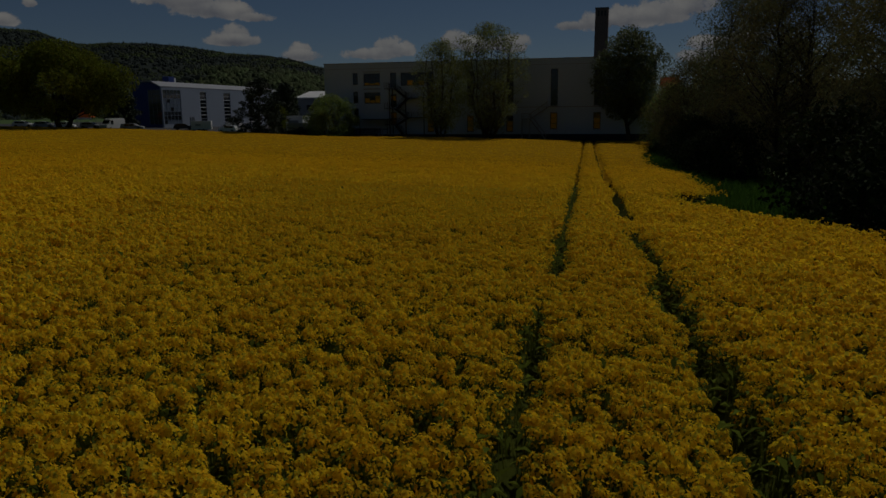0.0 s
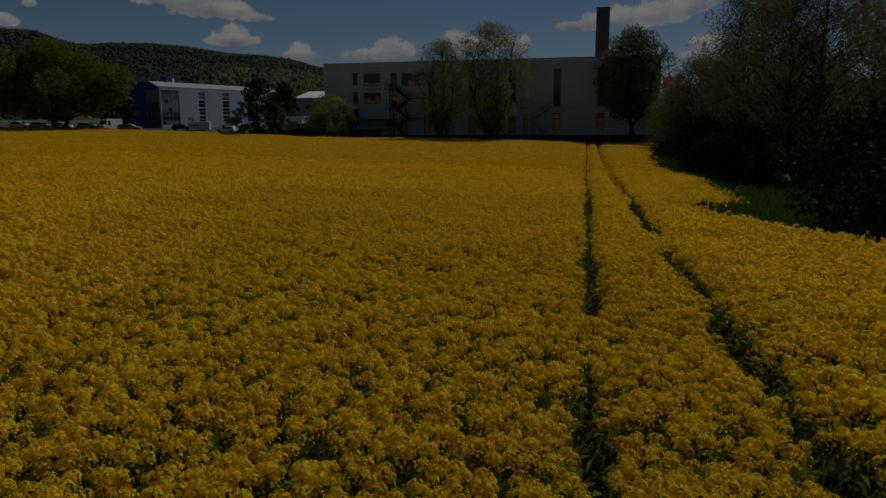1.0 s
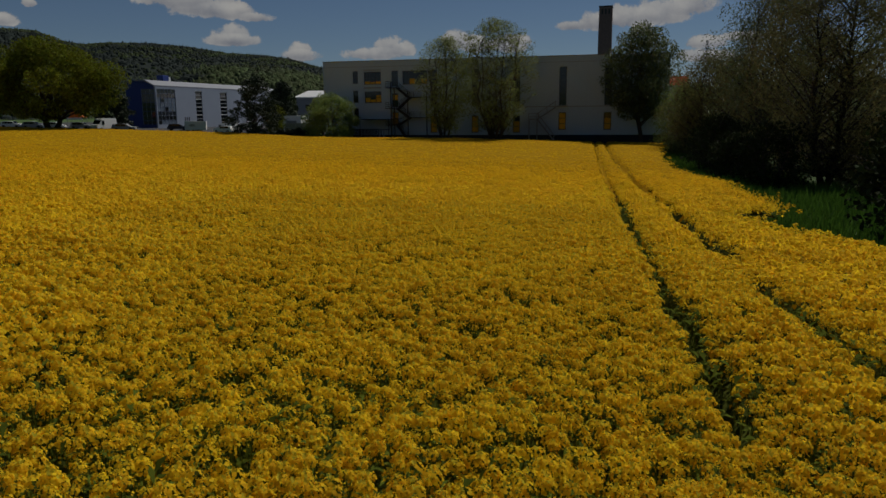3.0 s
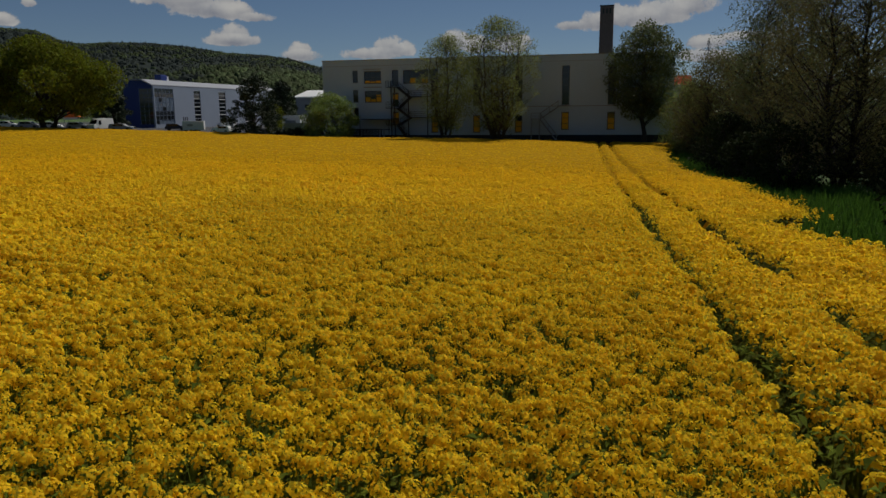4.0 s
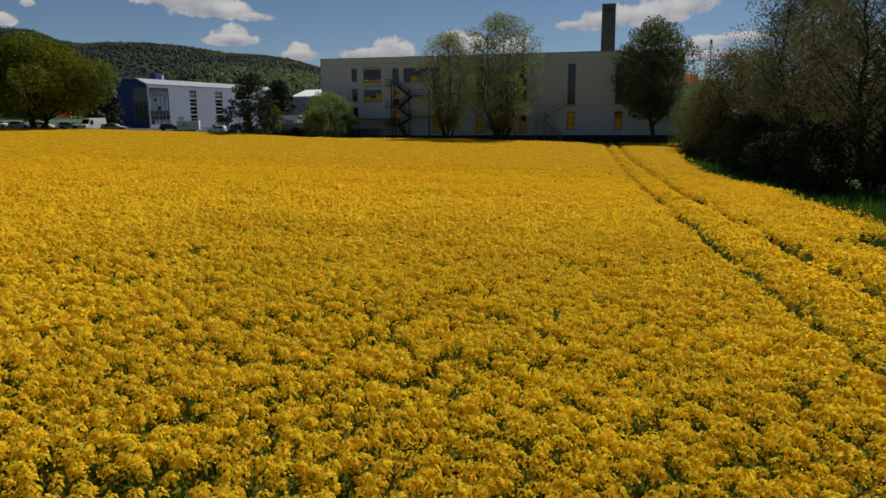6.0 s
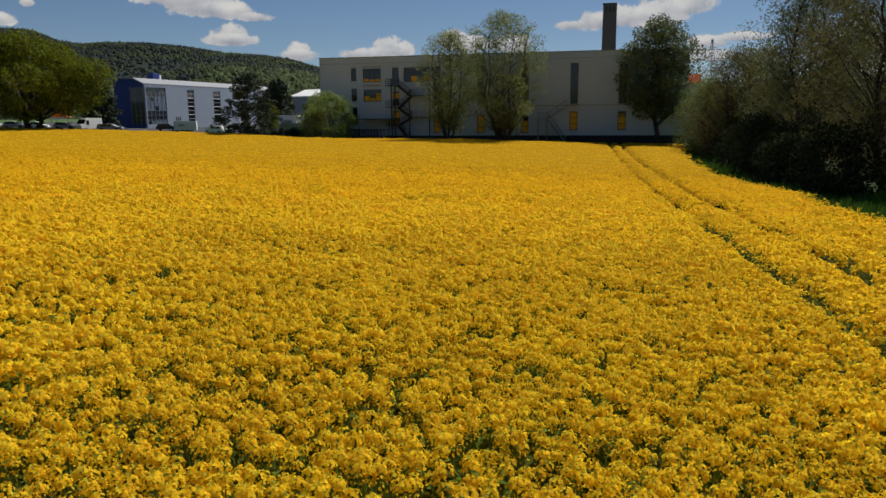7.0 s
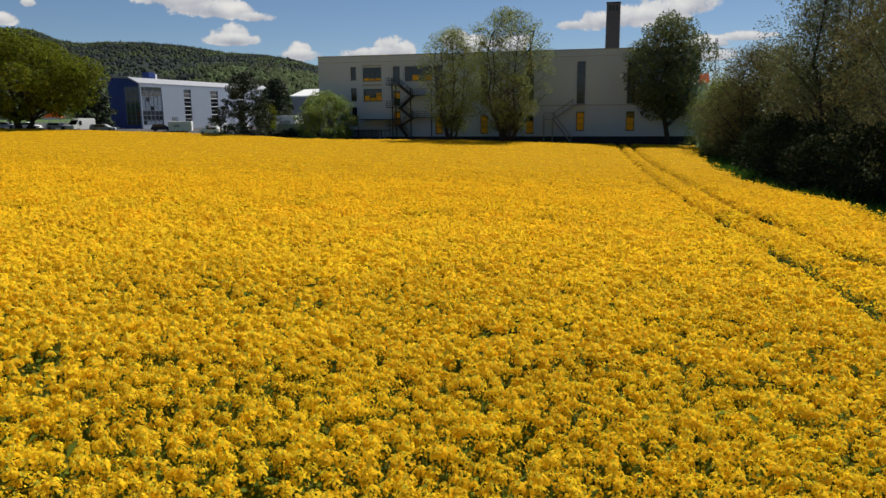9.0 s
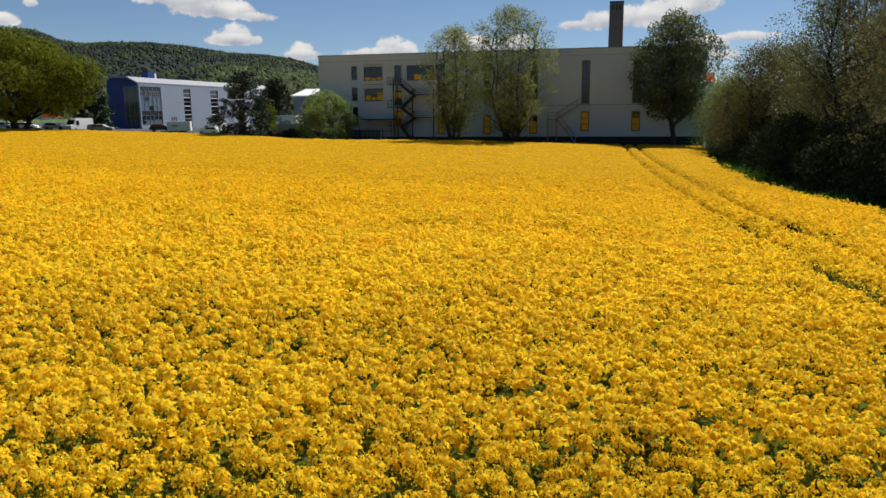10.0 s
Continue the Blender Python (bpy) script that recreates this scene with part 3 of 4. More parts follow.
def window(parent, x0, z0, x1, z1, cols, rows_, yellow=(), sill=True, depth=0.18, glass_mat=None, label=""):
    """A framed window in an opening of a wall, set back from its face."""
    w = part("window", boxes((x0, depth, z0, x0 + 0.07, depth + 0.09, z1), (x1 - 0.07, depth, z0, x1, depth + 0.09, z1),
                             (x0 + 0.07, depth, z0, x1 - 0.07, depth + 0.09, z0 + 0.07), (x0 + 0.07, depth, z1 - 0.07, x1 - 0.07, depth + 0.09, z1)),
             DARKFRAME, parent, label or "dark framed window")
    cw, ch = (x1 - x0 - 0.14) / cols, (z1 - z0 - 0.14) / rows_
    for i in range(cols):
        for j in range(rows_):
            a, b = x0 + 0.07 + i * cw, z0 + 0.07 + j * ch
            part("pane", boxes((a + 0.02, depth + 0.045, b + 0.02, a + cw - 0.02, depth + 0.06, b + ch - 0.02)), glass_mat or GLASS, w)
            # Panel painted in for the mirrored field, covering this share of the pane.
            if (i, j) in yellow:
                part("reflection_panel", boxes((a + 0.06, depth + 0.02, b + 0.05, a + cw - 0.06, depth + 0.035, b + ch * yellow[(i, j)])), YELLOW, w, "yellow panel painted for the field mirrored in the pane")
    for i in range(1, cols):
        a = x0 + 0.07 + i * cw
        part("mullion", boxes((a - 0.03, depth + 0.01, z0 + 0.07, a + 0.03, depth + 0.08, z1 - 0.07)), DARKFRAME, w)
    for j in range(1, rows_):
        b = z0 + 0.07 + j * ch
        part("transom", boxes((x0 + 0.07, depth + 0.012, b - 0.03, x1 - 0.07, depth + 0.078, b + 0.03)), DARKFRAME, w)
    if sill:
        part("sill", boxes((x0 - 0.08, -0.06, z0 - 0.07, x1 + 0.08, depth, z0 - 0.002)), FLASHING, w)
    return w


def main_building():
    b = empty("office_building", MAIN, "long pale plastered flat-roofed factory building with few windows", "building")
    W, top, foot, deep = 62.5, 12.65, -3.4, 28.0
    strips = [20.8, 28.5, 36.0, 44.1, 51.85]
    holes = [(5.9, 8.7, 6.9, 10.9), (5.9, 5.2, 6.9, 7.4), (5.9, 1.2, 6.9, 4.2), (8.1, 8.5, 11.42, 10.75), (8.16, 5.15, 11.44, 7.2),
             (13.5, 8.0, 14.7, 10.85), (13.5, 4.3, 14.7, 6.8), (13.5, 1.1, 14.7, 3.4), (15.6, 8.4, 20.3, 10.8)]
    for s in strips:
        foot_z = 0.1 if s > 40 else -0.35
        holes += [(s, foot_z, s + 1.3, foot_z + 3.0), (s, 4.3, s + 1.3, 10.9)]
    bm = holed_wall(bmesh.new(), W, foot, top, 0.4, holes)
    part("front_wall", bm, PLASTER, b)
    part("end_wall", boxes((0, 0.4, foot, 0.4, deep, top)), PLASTER, b)
    part("end_wall", boxes((W - 0.4, 0.4, foot, W, deep, top)), PLASTER, b)
    part("back_wall", boxes((0.4, deep - 0.4, foot, W - 0.4, deep, top)), PLASTER, b)
    part("roof", boxes((0.4, 0.4, top - 0.6, W - 0.4, deep - 0.4, top - 0.25)), CONCRETE, b, "flat gravel roof")
    part("floor_slab", boxes((0.4, 0.4, 7.5, W - 0.4, deep - 0.4, 7.8)), CONCRETE, b)
    part("coping", boxes((-0.08, -0.08, top, W + 0.08, 0.5, top + 0.14), (-0.08, 0.5, top, 0.5, deep, top + 0.14), (W - 0.5, 0.5, top, W + 0.08, deep, top + 0.14)), FLASHING, b, "grey sheet-metal coping")
    part("shade_plinth", boxes((-0.03, -0.03, foot, W + 0.03, 0, -0.8)), PLINTH_SHADE, b)
    part("parapet_band", boxes((0, -0.03, top - 1.0, W, -0.004, top - 0.94)), FLASHING, b)
    part("string_course", boxes((38.0, -0.04, 4.05, W, -0.004, 4.17)), FLASHING, b)
    window(b, 5.9, 8.7, 6.9, 10.9, 1, 2)
    window(b, 5.9, 5.2, 6.9, 7.4, 1, 2)
    window(b, 5.9, 1.2, 6.9, 4.2, 1, 2)
    window(b, 8.1, 8.5, 11.42, 10.75, 3, 2, {(0, 0): 0.42, (1, 0): 0.3, (2, 0): 0.4})
    window(b, 8.16, 5.15, 11.44, 7.2, 3, 2, {(0, 0): 0.9, (1, 0): 0.55, (2, 0): 0.92, (2, 1): 0.35})
    window(b, 13.5, 8.0, 14.7, 10.85, 1, 1, sill=False, glass_mat=SHADEGLASS, label="grey glazed fire door")
    window(b, 13.5, 4.3, 14.7, 6.8, 1, 2, {(0, 1): 0.8}, False)
    window(b, 13.5, 1.1, 14.7, 3.4, 1, 2, {(0, 1): 0.9}, False)
    window(b, 15.6, 8.4, 20.3, 10.8, 4, 1, {(1, 0): 0.4, (3, 0): 0.35})
    for k, s in enumerate(strips):
        fz = 0.1 if s > 40 else -0.35
        window(b, s, fz, s + 1.3, fz + 3.0, 1, 3, {(0, 0): 0.97, (0, 1): 0.97, **({(0, 2): 0.9} if k in (0, 1, 3) else {})})
        window(b, s, 4.3, s + 1.3, 10.9, 1, 6, glass_mat=SHADEGLASS)
        part("spandrel", boxes((s + 0.03, 0.08, fz + 3.0, s + 1.27, 0.12, 4.3)), FLASHING, b)
    part("ledge", boxes((43.7, -0.7, 4.05, 45.8, -0.01, 4.25)), GALV, b, "small steel ledge under a tall window")
    part("shade_rail", boxes((8.05, -0.12, 7.75, 11.47, -0.01, 7.95)), FLASHING, b, "grey awning box")
    part("shade_rail", boxes((8.05, -0.12, 11.0, 11.47, -0.01, 11.12)), FLASHING, b, "grey awning box")
    return b


main_building()


def fire_stair():
    """Steel escape stair zigzagging up to the top floor door."""
    s = empty("fire_escape", MAIN @ pose(0, 0, 0), "dark steel zigzag fire escape stair on the wall", "staircase")
    near, far = -2.2, -0.15
    for z in (7.7, 4.0, 1.0):
        part("landing", boxes((12.9, near, z, 15.1, far, z + 0.12)), STEEL, s)
        bm = bmesh.new()
        for x in (12.95, 13.55, 14.2):
            rod(bm, (x, near + 0.04, z), (x, near + 0.04, z + 1.15), 0.03)
        for zz in (0.4, 0.75, 1.15):
            rod(bm, (12.95, near + 0.04, z + zz), (14.2, near + 0.04, z + zz), 0.025)
            rod(bm, (12.95, near + 0.04, z + zz), (12.95, far, z + zz), 0.025)
        part("railing", bm, STEEL, s)
    for z in (5.95, 2.3):
        part("landing", boxes((17.0, near, z, 20.8, far, z + 0.12)), STEEL, s)
        bm = bmesh.new()
        for x in (17.1, 18.3, 19.5, 20.7):
            rod(bm, (x, near + 0.04, z), (x, near + 0.04, z + 1.1), 0.03)
        for zz in (0.4, 0.75, 1.1):
            rod(bm, (17.1, near + 0.04, z + zz), (20.7, near + 0.04, z + zz), 0.025)
        part("railing", bm, STEEL, s)
    flights = [(15.0, 7.75, 17.2, 6.0, near, near + 1.0), (17.2, 6.0, 15.0, 4.05, near + 1.05, far), (15.0, 4.05, 17.2, 2.35, near, near + 1.0), (17.2, 2.35, 15.0, 1.05, near + 1.05, far), (15.0, 1.05, 17.6, -2.4, near, near + 1.0)]
    for x0, z0, x1, z1, y0, y1 in flights:
        bm = bmesh.new()
        for y in (y0 + 0.03, y1 - 0.03):
            ln = math.hypot(x1 - x0, z1 - z0)
            m = Matrix.Translation(((x0 + x1) / 2, y, (z0 + z1) / 2)) @ Matrix.Rotation(-math.atan2(z1 - z0, x1 - x0), 4, "Y") @ Matrix.Diagonal((ln, 0.05, 0.28, 1))
            bmesh.ops.create_cube(bm, size=1, matrix=m)
            rod(bm, (x0, y, z0 + 1.0), (x1, y, z1 + 1.0), 0.03)
            rod(bm, (x0, y, z0 + 0.55), (x1, y, z1 + 0.55), 0.02)
            for f in (0.0, 0.33, 0.66, 1.0):
                x, z = x0 + (x1 - x0) * f, z0 + (z1 - z0) * f
                rod(bm, (x, y, z), (x, y, z + 1.0), 0.022)
        part("stringer", bm, STEEL, s)
        n = max(3, int(abs(z1 - z0) / 0.18))
        for i in range(n):
            f = (i + 0.5) / n
            x, z = x0 + (x1 - x0) * f, z0 + (z1 - z0) * f
            part("tread", boxes((x - 0.13, y0 + 0.06, z - 0.02, x + 0.13, y1 - 0.06, z + 0.02)), STEEL, s)
    for x, h in ((13.95, 8.8), (17.15, 7.1), (20.7, 7.0), (14.6, 7.7)):
        part("column", boxes((x - 0.08, near + 0.02, -3.4, x + 0.08, near + 0.18, h)), STEEL, s)
    return s


fire_stair()


def side_steps():
    """Light steel steps with one turn, from the ledge under the tall window to the ground."""
    s = empty("entrance_steps", MAIN, "galvanised steel escape steps with handrails turning at a landing", "steps")
    near, far = -1.5, -0.2
    part("landing", boxes((39.0, near, 1.9, 40.5, far, 2.0)), GALV, s)
    bm = bmesh.new()
    for x in (39.05, 40.45):
        for y in (near + 0.04, far - 0.04):
            rod(bm, (x, y, -3.3), (x, y, 2.95 if y < -1 else 1.9), 0.05)
    rod(bm, (39.05, near + 0.04, 2.95), (40.45, near + 0.04, 2.95), 0.045)
    rod(bm, (39.05, near + 0.04, 2.45), (40.45, near + 0.04, 2.45), 0.03)
    part("landing_frame", bm, GALV, s)
    for x0, z0, x1, z1, y0, y1 in ((43.7, 4.1, 40.5, 2.0, -0.85, far), (40.5, 2.0, 43.6, -1.9, near, -0.9)):
        bm = bmesh.new()
        for y in (y0 + 0.03, y1 - 0.03):
            rod(bm, (x0, y, z0 - 0.05), (x1, y, z1 - 0.05), 0.075)
            rod(bm, (x0, y, z0 + 0.95), (x1, y, z1 + 0.95), 0.045)
            for f in (0.05, 0.5, 0.95):
                x, z = x0 + (x1 - x0) * f, z0 + (z1 - z0) * f
                rod(bm, (x, y, z), (x, y, z + 0.95), 0.03)
        part("flight_rail", bm, GALV, s)
        n = int(abs(z1 - z0) / 0.19)
        for i in range(n):
            f = (i + 0.5) / n
            x, z = x0 + (x1 - x0) * f, z0 + (z1 - z0) * f
            part("tread", boxes((x - 0.14, y0 + 0.08, z - 0.02, x + 0.14, y1 - 0.08, z + 0.02)), GALV, s)
    return s


side_steps()


def yard_wall():
    s = empty("bin_enclosure", MAIN, "dark slatted bin enclosure with a canopy frame", "enclosure")
    for i in range(22):
        x = 6.6 + i * 0.28
        part("slat", boxes((x, -4.0, -2.9, x + 0.2, -3.94, 0.45)), DARKFRAME, s)
    part("frame", boxes((6.5, -3.92, 0.2, 14.2, -3.84, 0.34), (6.5, -3.92, -2.4, 14.2, -3.84, -2.26)), DARKFRAME, s)
    bm = bmesh.new()
    for x in (8.4, 13.9):
        rod(bm, (x, -3.6, -2.9), (x, -3.6, 2.05), 0.05)
    box(bm, 8.2, -3.75, 2.05, 14.2, -0.1, 2.17)
    part("canopy", bm, STEEL, s, "thin steel canopy on posts")
    for x in (12.2, 13.0):
        part("post", boxes((x, -4.1, -2.9, x + 0.18, -3.98, 0.5)), GALV, s)
    return s


yard_wall()


def chimney():
    c = empty("chimney", pose(77.8, 364, -4, 0, 0, -14), "tall dark square brick chimney rising behind the roof", "chimney")
    bm = bmesh.new()
    a, b, h = 3.45, 3.1, 56.0
    vs = [bm.verts.new((sx * r, sy * r, z)) for r, z in ((a, 0), (b, h)) for sx, sy in ((-1, -1), (1, -1), (1, 1), (-1, 1))]
    for i in range(4):
        bm.faces.new((vs[i], vs[(i + 1) % 4], vs[4 + (i + 1) % 4], vs[4 + i]))
    bm.faces.new(vs[4:])
    part("shaft", bm, BRICK, c)
    part("cap", boxes((-3.25, -3.25, 56.0, 3.25, 3.25, 56.5), bevel=0.05), STEEL, c)
    for x in (-1.6, 0.0, 1.6):
        part("vent", boxes((x - 0.4, -3.25, 52.6, x + 0.4, -3.08, 55.0)), DARKFRAME, c)
    return c


chimney()

# ---- the blue company building beyond the car park ----
BLUEB = pose(-68.18 - 1.65 * math.cos(radians(74.3)), 180.6 - 1.65 * math.sin(radians(74.3)), 0, 0, 0, 74.3)


# Pale colour paints the reflection on pane rows 3 to 5; row 0 is panel.
PALEPANE = material("pale_panel_reflection", (0.17, 0.21, 0.27), 0.25, 0.12, 0.6, 5.0, 0, 0, "object", 0.5)


def blue_building():
    b = empty("company_building", BLUEB, "navy and pale blue clad three-storey company building with a glazed corner", "building")
    L, deep, foot, eave = 58.0, 8.3, -3.0, 9.95
    strips = [(15.75, 18.55), (26.95, 30.25), (39.85, 43.15)]
    holes = [(0.35, 1.0, 7.45, 9.4)] + [(a, 0.2, c, 9.3) for a, c in strips]
    part("front_wall", holed_wall(bmesh.new(), L, foot, eave, 0.4, holes), PALEBLUE, b, "pale blue metal cladding")
    part("end_wall", holed_wall_end(deep, foot, eave), BLUE, b, "dark navy cladding")
    part("end_wall", boxes((L - 0.4, 0.4, foot, L, deep, eave)), BLUE, b)
    part("back_wall", boxes((0.4, deep - 0.4, foot, L - 0.4, deep, eave + 1.2)), BLUE, b)
    bm = bmesh.new()
    pts = [(-0.5, -0.03, eave + 0.3), (-0.5, 2.6, eave + 1.55), (-0.5, deep + 0.2, eave + 1.75), (-0.5, deep + 0.2, eave + 1.45), (-0.5, 2.7, eave + 1.25), (-0.5, -0.03, eave + 0.02)]
    va = [bm.verts.new(p) for p in pts]
    vb = [bm.verts.new((L + 0.5, p[1], p[2])) for p in pts]
    bm.faces.new(va)
    bm.faces.new(vb[::-1])
    for i in range(6):
        bm.faces.new((va[i], va[(i + 1) % 6], vb[(i + 1) % 6], vb[i]))
    bmesh.ops.recalc_face_normals(bm, faces=bm.faces)
    part("roof", bm, material("zinc_roof", (0.30, 0.31, 0.34), 0.5, 0.06, 0.4, 6.0, 0.05), b, "pale zinc sheet roof")
    # glazed corner: rows of panes in a pale frame
    g = part("curtain_wall", boxes(*[(0.35 + i * 7.05 / 5 - 0.025, 0.05, 1.0, 0.35 + i * 7.05 / 5 + 0.025, 0.2, 9.4) for i in range(6)],
                                   *[(0.4, 0.06, 1.0 + j * 8.4 / 8 - 0.03, 7.4, 0.19, 1.0 + j * 8.4 / 8 + 0.03) for j in range(9)]), PALEBLUE, b, "pale glazing grid")
    for i in range(5):
        for j in range(8):
            x, z = 0.35 + i * 7.05 / 5, 1.0 + j * 8.4 / 8
            part("pane", boxes((x + 0.06, 0.12, z + 0.07, x + 7.05 / 5 - 0.06, 0.15, z + 8.4 / 8 - 0.07)), PALEPANE if (j in (0, 3, 4, 5) and (i * 3 + j * 5) % 7) else (SHADEGLASS if j == 2 else GLASS), g)
    e = part("corner_glazing", boxes(*[(-0.06, 0.35 + i * 1.2 - 0.03, 1.0, -0.005, 0.35 + i * 1.2 + 0.03, 9.4) for i in range(4)]), PALEBLUE, b)
    for i in range(3):
        for j in range(8):
            part("pane", boxes((-0.04, 0.4 + i * 1.2, 1.05 + j * 1.05, -0.006, 1.5 + i * 1.2, 1.98 + j * 1.05)), GLASS, e)
    for a, c in strips:
        w = part("window_strip", boxes((a, 0.1, 0.2, a + 0.1, 0.25, 9.3), (c - 0.1, 0.1, 0.2, c, 0.25, 9.3)), DARKFRAME, b)
        for j in range(9):
            z = 0.3 + j
            part("pane", boxes((a + 0.12, 0.2, z + 0.04, c - 0.12, 0.24, z + 0.80)), GLASS, w)
            part("louvre", boxes((a + 0.1, 0.08, z + 0.82, c - 0.1, 0.28, z + 1.0)), GREY if j % 2 else WHITE, w)
    part("roof_house", boxes((9.9, 5.0, eave + 1.5, 12.3, 6.8, eave + 3.1), bevel=0.05), BLUE, b, "navy plant room on the roof")
    part("roof_hatch", boxes((12.5, 5.2, eave + 1.5, 13.2, 5.8, eave + 2.8)), WHITE, b)
    part("stencil", boxes((10.6, -0.03, 1.0, 11.0, -0.003, 2.7), (11.4, -0.03, 1.0, 11.8, -0.003, 2.7), (12.2, -0.03, 1.0, 12.6, -0.003, 2.7)), DARKFRAME, b, "dark narrow window slots")
    return b


def holed_wall_end(deep, foot, eave):
    bm = bmesh.new()
    pts = [(0.0, 0.4, foot), (0.0, deep, foot), (0.0, deep, eave + 1.4), (0.0, 2.6, eave + 1.2), (0.0, 0.4, eave + 0.1)]
    va = [bm.verts.new(p) for p in pts]
    vb = [bm.verts.new((0.4, p[1], p[2])) for p in pts]
    bm.faces.new(va)
    bm.faces.new(vb[::-1])
    for i in range(5):
        bm.faces.new((va[i], va[(i + 1) % 5], vb[(i + 1) % 5], vb[i]))
    bmesh.ops.recalc_face_normals(bm, faces=bm.faces)
    return bm


blue_building()


# ---- trees ----
def tube(bm, pts, radii, sides=6):
    prev = None
    for i, (p, r) in enumerate(zip(pts, radii)):
        p = Vector(p)
        d = (Vector(pts[min(i + 1, len(pts) - 1)]) - Vector(pts[max(i - 1, 0)])).normalized()
        a = d.orthogonal().normalized() if abs(d.x) > 0.9 else d.cross(Vector((1, 0, 0))).normalized()
        b = d.cross(a)
        ring = [bm.verts.new(p + (a * math.cos(2 * math.pi * k / sides) + b * math.sin(2 * math.pi * k / sides)) * r) for k in range(sides)]
        if prev:
            for k in range(sides):
                bm.faces.new((prev[k], prev[(k + 1) % sides], ring[(k + 1) % sides], ring[k]))
        prev = ring


def tree(name, x, y, height, radius, low, label, leaf_mat, bark=None, stems=1, lobes=60, lobe_r=1.3, leaves=140, leaf=0.22,
         widest=0.45, trunk_r=0.3, seed=1, category="tree", group="", flat=1.0, droop=0.0, splay=0.0, hollow=0.35, slim=0.6, shell=0.35):
    """Trunk and limbs reach to clumps of leaves spread through an uneven crown."""
    rng, rs = random.Random(seed), np.random.RandomState(seed)
    z0 = float(land(x, y)) - 0.05
    t = empty(name, pose(x, y, z0), label, category, group)
    wood = bmesh.new()
    tops = []
    for k in range(stems):
        a = 2 * math.pi * k / max(stems, 1) + rng.random()
        off = Vector((math.cos(a), math.sin(a), 0)) * (splay if stems > 1 else 0)
        base = off * 0.18 if stems > 1 else Vector((0, 0, 0))
        top = Vector((off.x * 1.6 + rng.uniform(-0.3, 0.3) * radius * 0.3, off.y * 1.6, height * rng.uniform(0.78, 0.9)))
        pts = []
        for i in range(7):
            f = i / 6
            w = Vector((rng.uniform(-1, 1), rng.uniform(-1, 1), 0)) * 0.06 * radius * (f > 0)
            pts.append(base.lerp(top, f) + w + off * 0.5 * math.sin(f * math.pi))
        r0 = trunk_r * (0.62 if stems > 1 else 1.0)
        tube(wood, pts, [r0 * (1.25 if i == 0 else 1.0) * (1 - 0.85 * i / 6) + 0.015 for i in range(7)], 7)
        tops.append(pts)
    centres = []
    for k in range(lobes):
        f = (k + rng.random()) / lobes
        z = low + f * (height - low)
        prof = math.sin(math.pi * min(1, (f * 0.93 + 0.07)) ** (math.log(0.5) / math.log(widest))) ** 0.5
        rr = radius * prof * math.sqrt(rng.uniform(hollow * hollow, 1.0)) * rng.uniform(0.8, 1.1)
        a = k * 2.399 + rng.uniform(-0.6, 0.6)
        centres.append(Vector((rr * math.cos(a), rr * math.sin(a), z - droop * rr)))
    for i, c in enumerate(centres):
        pts = tops[i % len(tops)]
        zz = max(low * 0.6, c.z - c.to_2d().length * rng.uniform(0.5, 1.0) - 0.3)
        f = min(0.98, zz / pts[-1].z)
        j = min(5, int(f * 6))
        start = pts[j].lerp(pts[j + 1], f * 6 - j)
        mid = start.lerp(c, 0.5) + Vector((rng.uniform(-0.3, 0.3), rng.uniform(-0.3, 0.3), rng.uniform(-0.1, 0.5)))
        r = 0.03 + trunk_r * 0.22 * (1 - f)
        tube(wood, [start, mid, c], [r, r * 0.6, 0.012], 4)
        for _ in range(2):
            d = Vector((rng.uniform(-1, 1), rng.uniform(-1, 1), rng.uniform(-0.4, 1))).normalized() * lobe_r * rng.uniform(0.6, 1.1)
            tube(wood, [c.lerp(mid, 0.3), c + d], [0.02, 0.008], 3)
    part("trunk", wood, bark or BARK, t, smooth=True)
    C = np.array([tuple(c) for c in centres])
    R = lobe_r * (0.55 + 0.75 * rs.rand(lobes))
    cnt = np.maximum(12, (leaves * (R / lobe_r) ** 2).astype(int))
    who = np.repeat(np.arange(lobes), cnt)
    n = len(who)
    d = rs.normal(size=(n, 3))
    d /= np.linalg.norm(d, axis=1)[:, None]
    rad = R[who] * (shell + (1.1 - shell) * rs.rand(n) ** 0.6)
    P = C[who] + d * rad[:, None] * np.array([1, 1, 0.75 * flat])
    t1 = rs.normal(size=(n, 3)) + np.array([0, 0, -2.0 * droop])
    t1 /= np.linalg.norm(t1, axis=1)[:, None]
    nn = rs.normal(size=(n, 3)) * 0.7 + d + np.array([0, 0, 0.5])
    t2 = np.cross(nn, t1)
    t2 /= np.linalg.norm(t2, axis=1)[:, None] + 1e-9
    s = leaf * (0.55 + 0.8 * rs.rand(n))[:, None]
    bend = np.cross(t1, t2) * s * 0.25
    Q = np.stack([P + t1 * s, P + t2 * s * slim + bend, P - t1 * s, P - t2 * s * slim + bend], 1)
    crown = new("crown", quads_mesh("crown", Q, [leaf_mat]))
    crown.parent = t
    return t


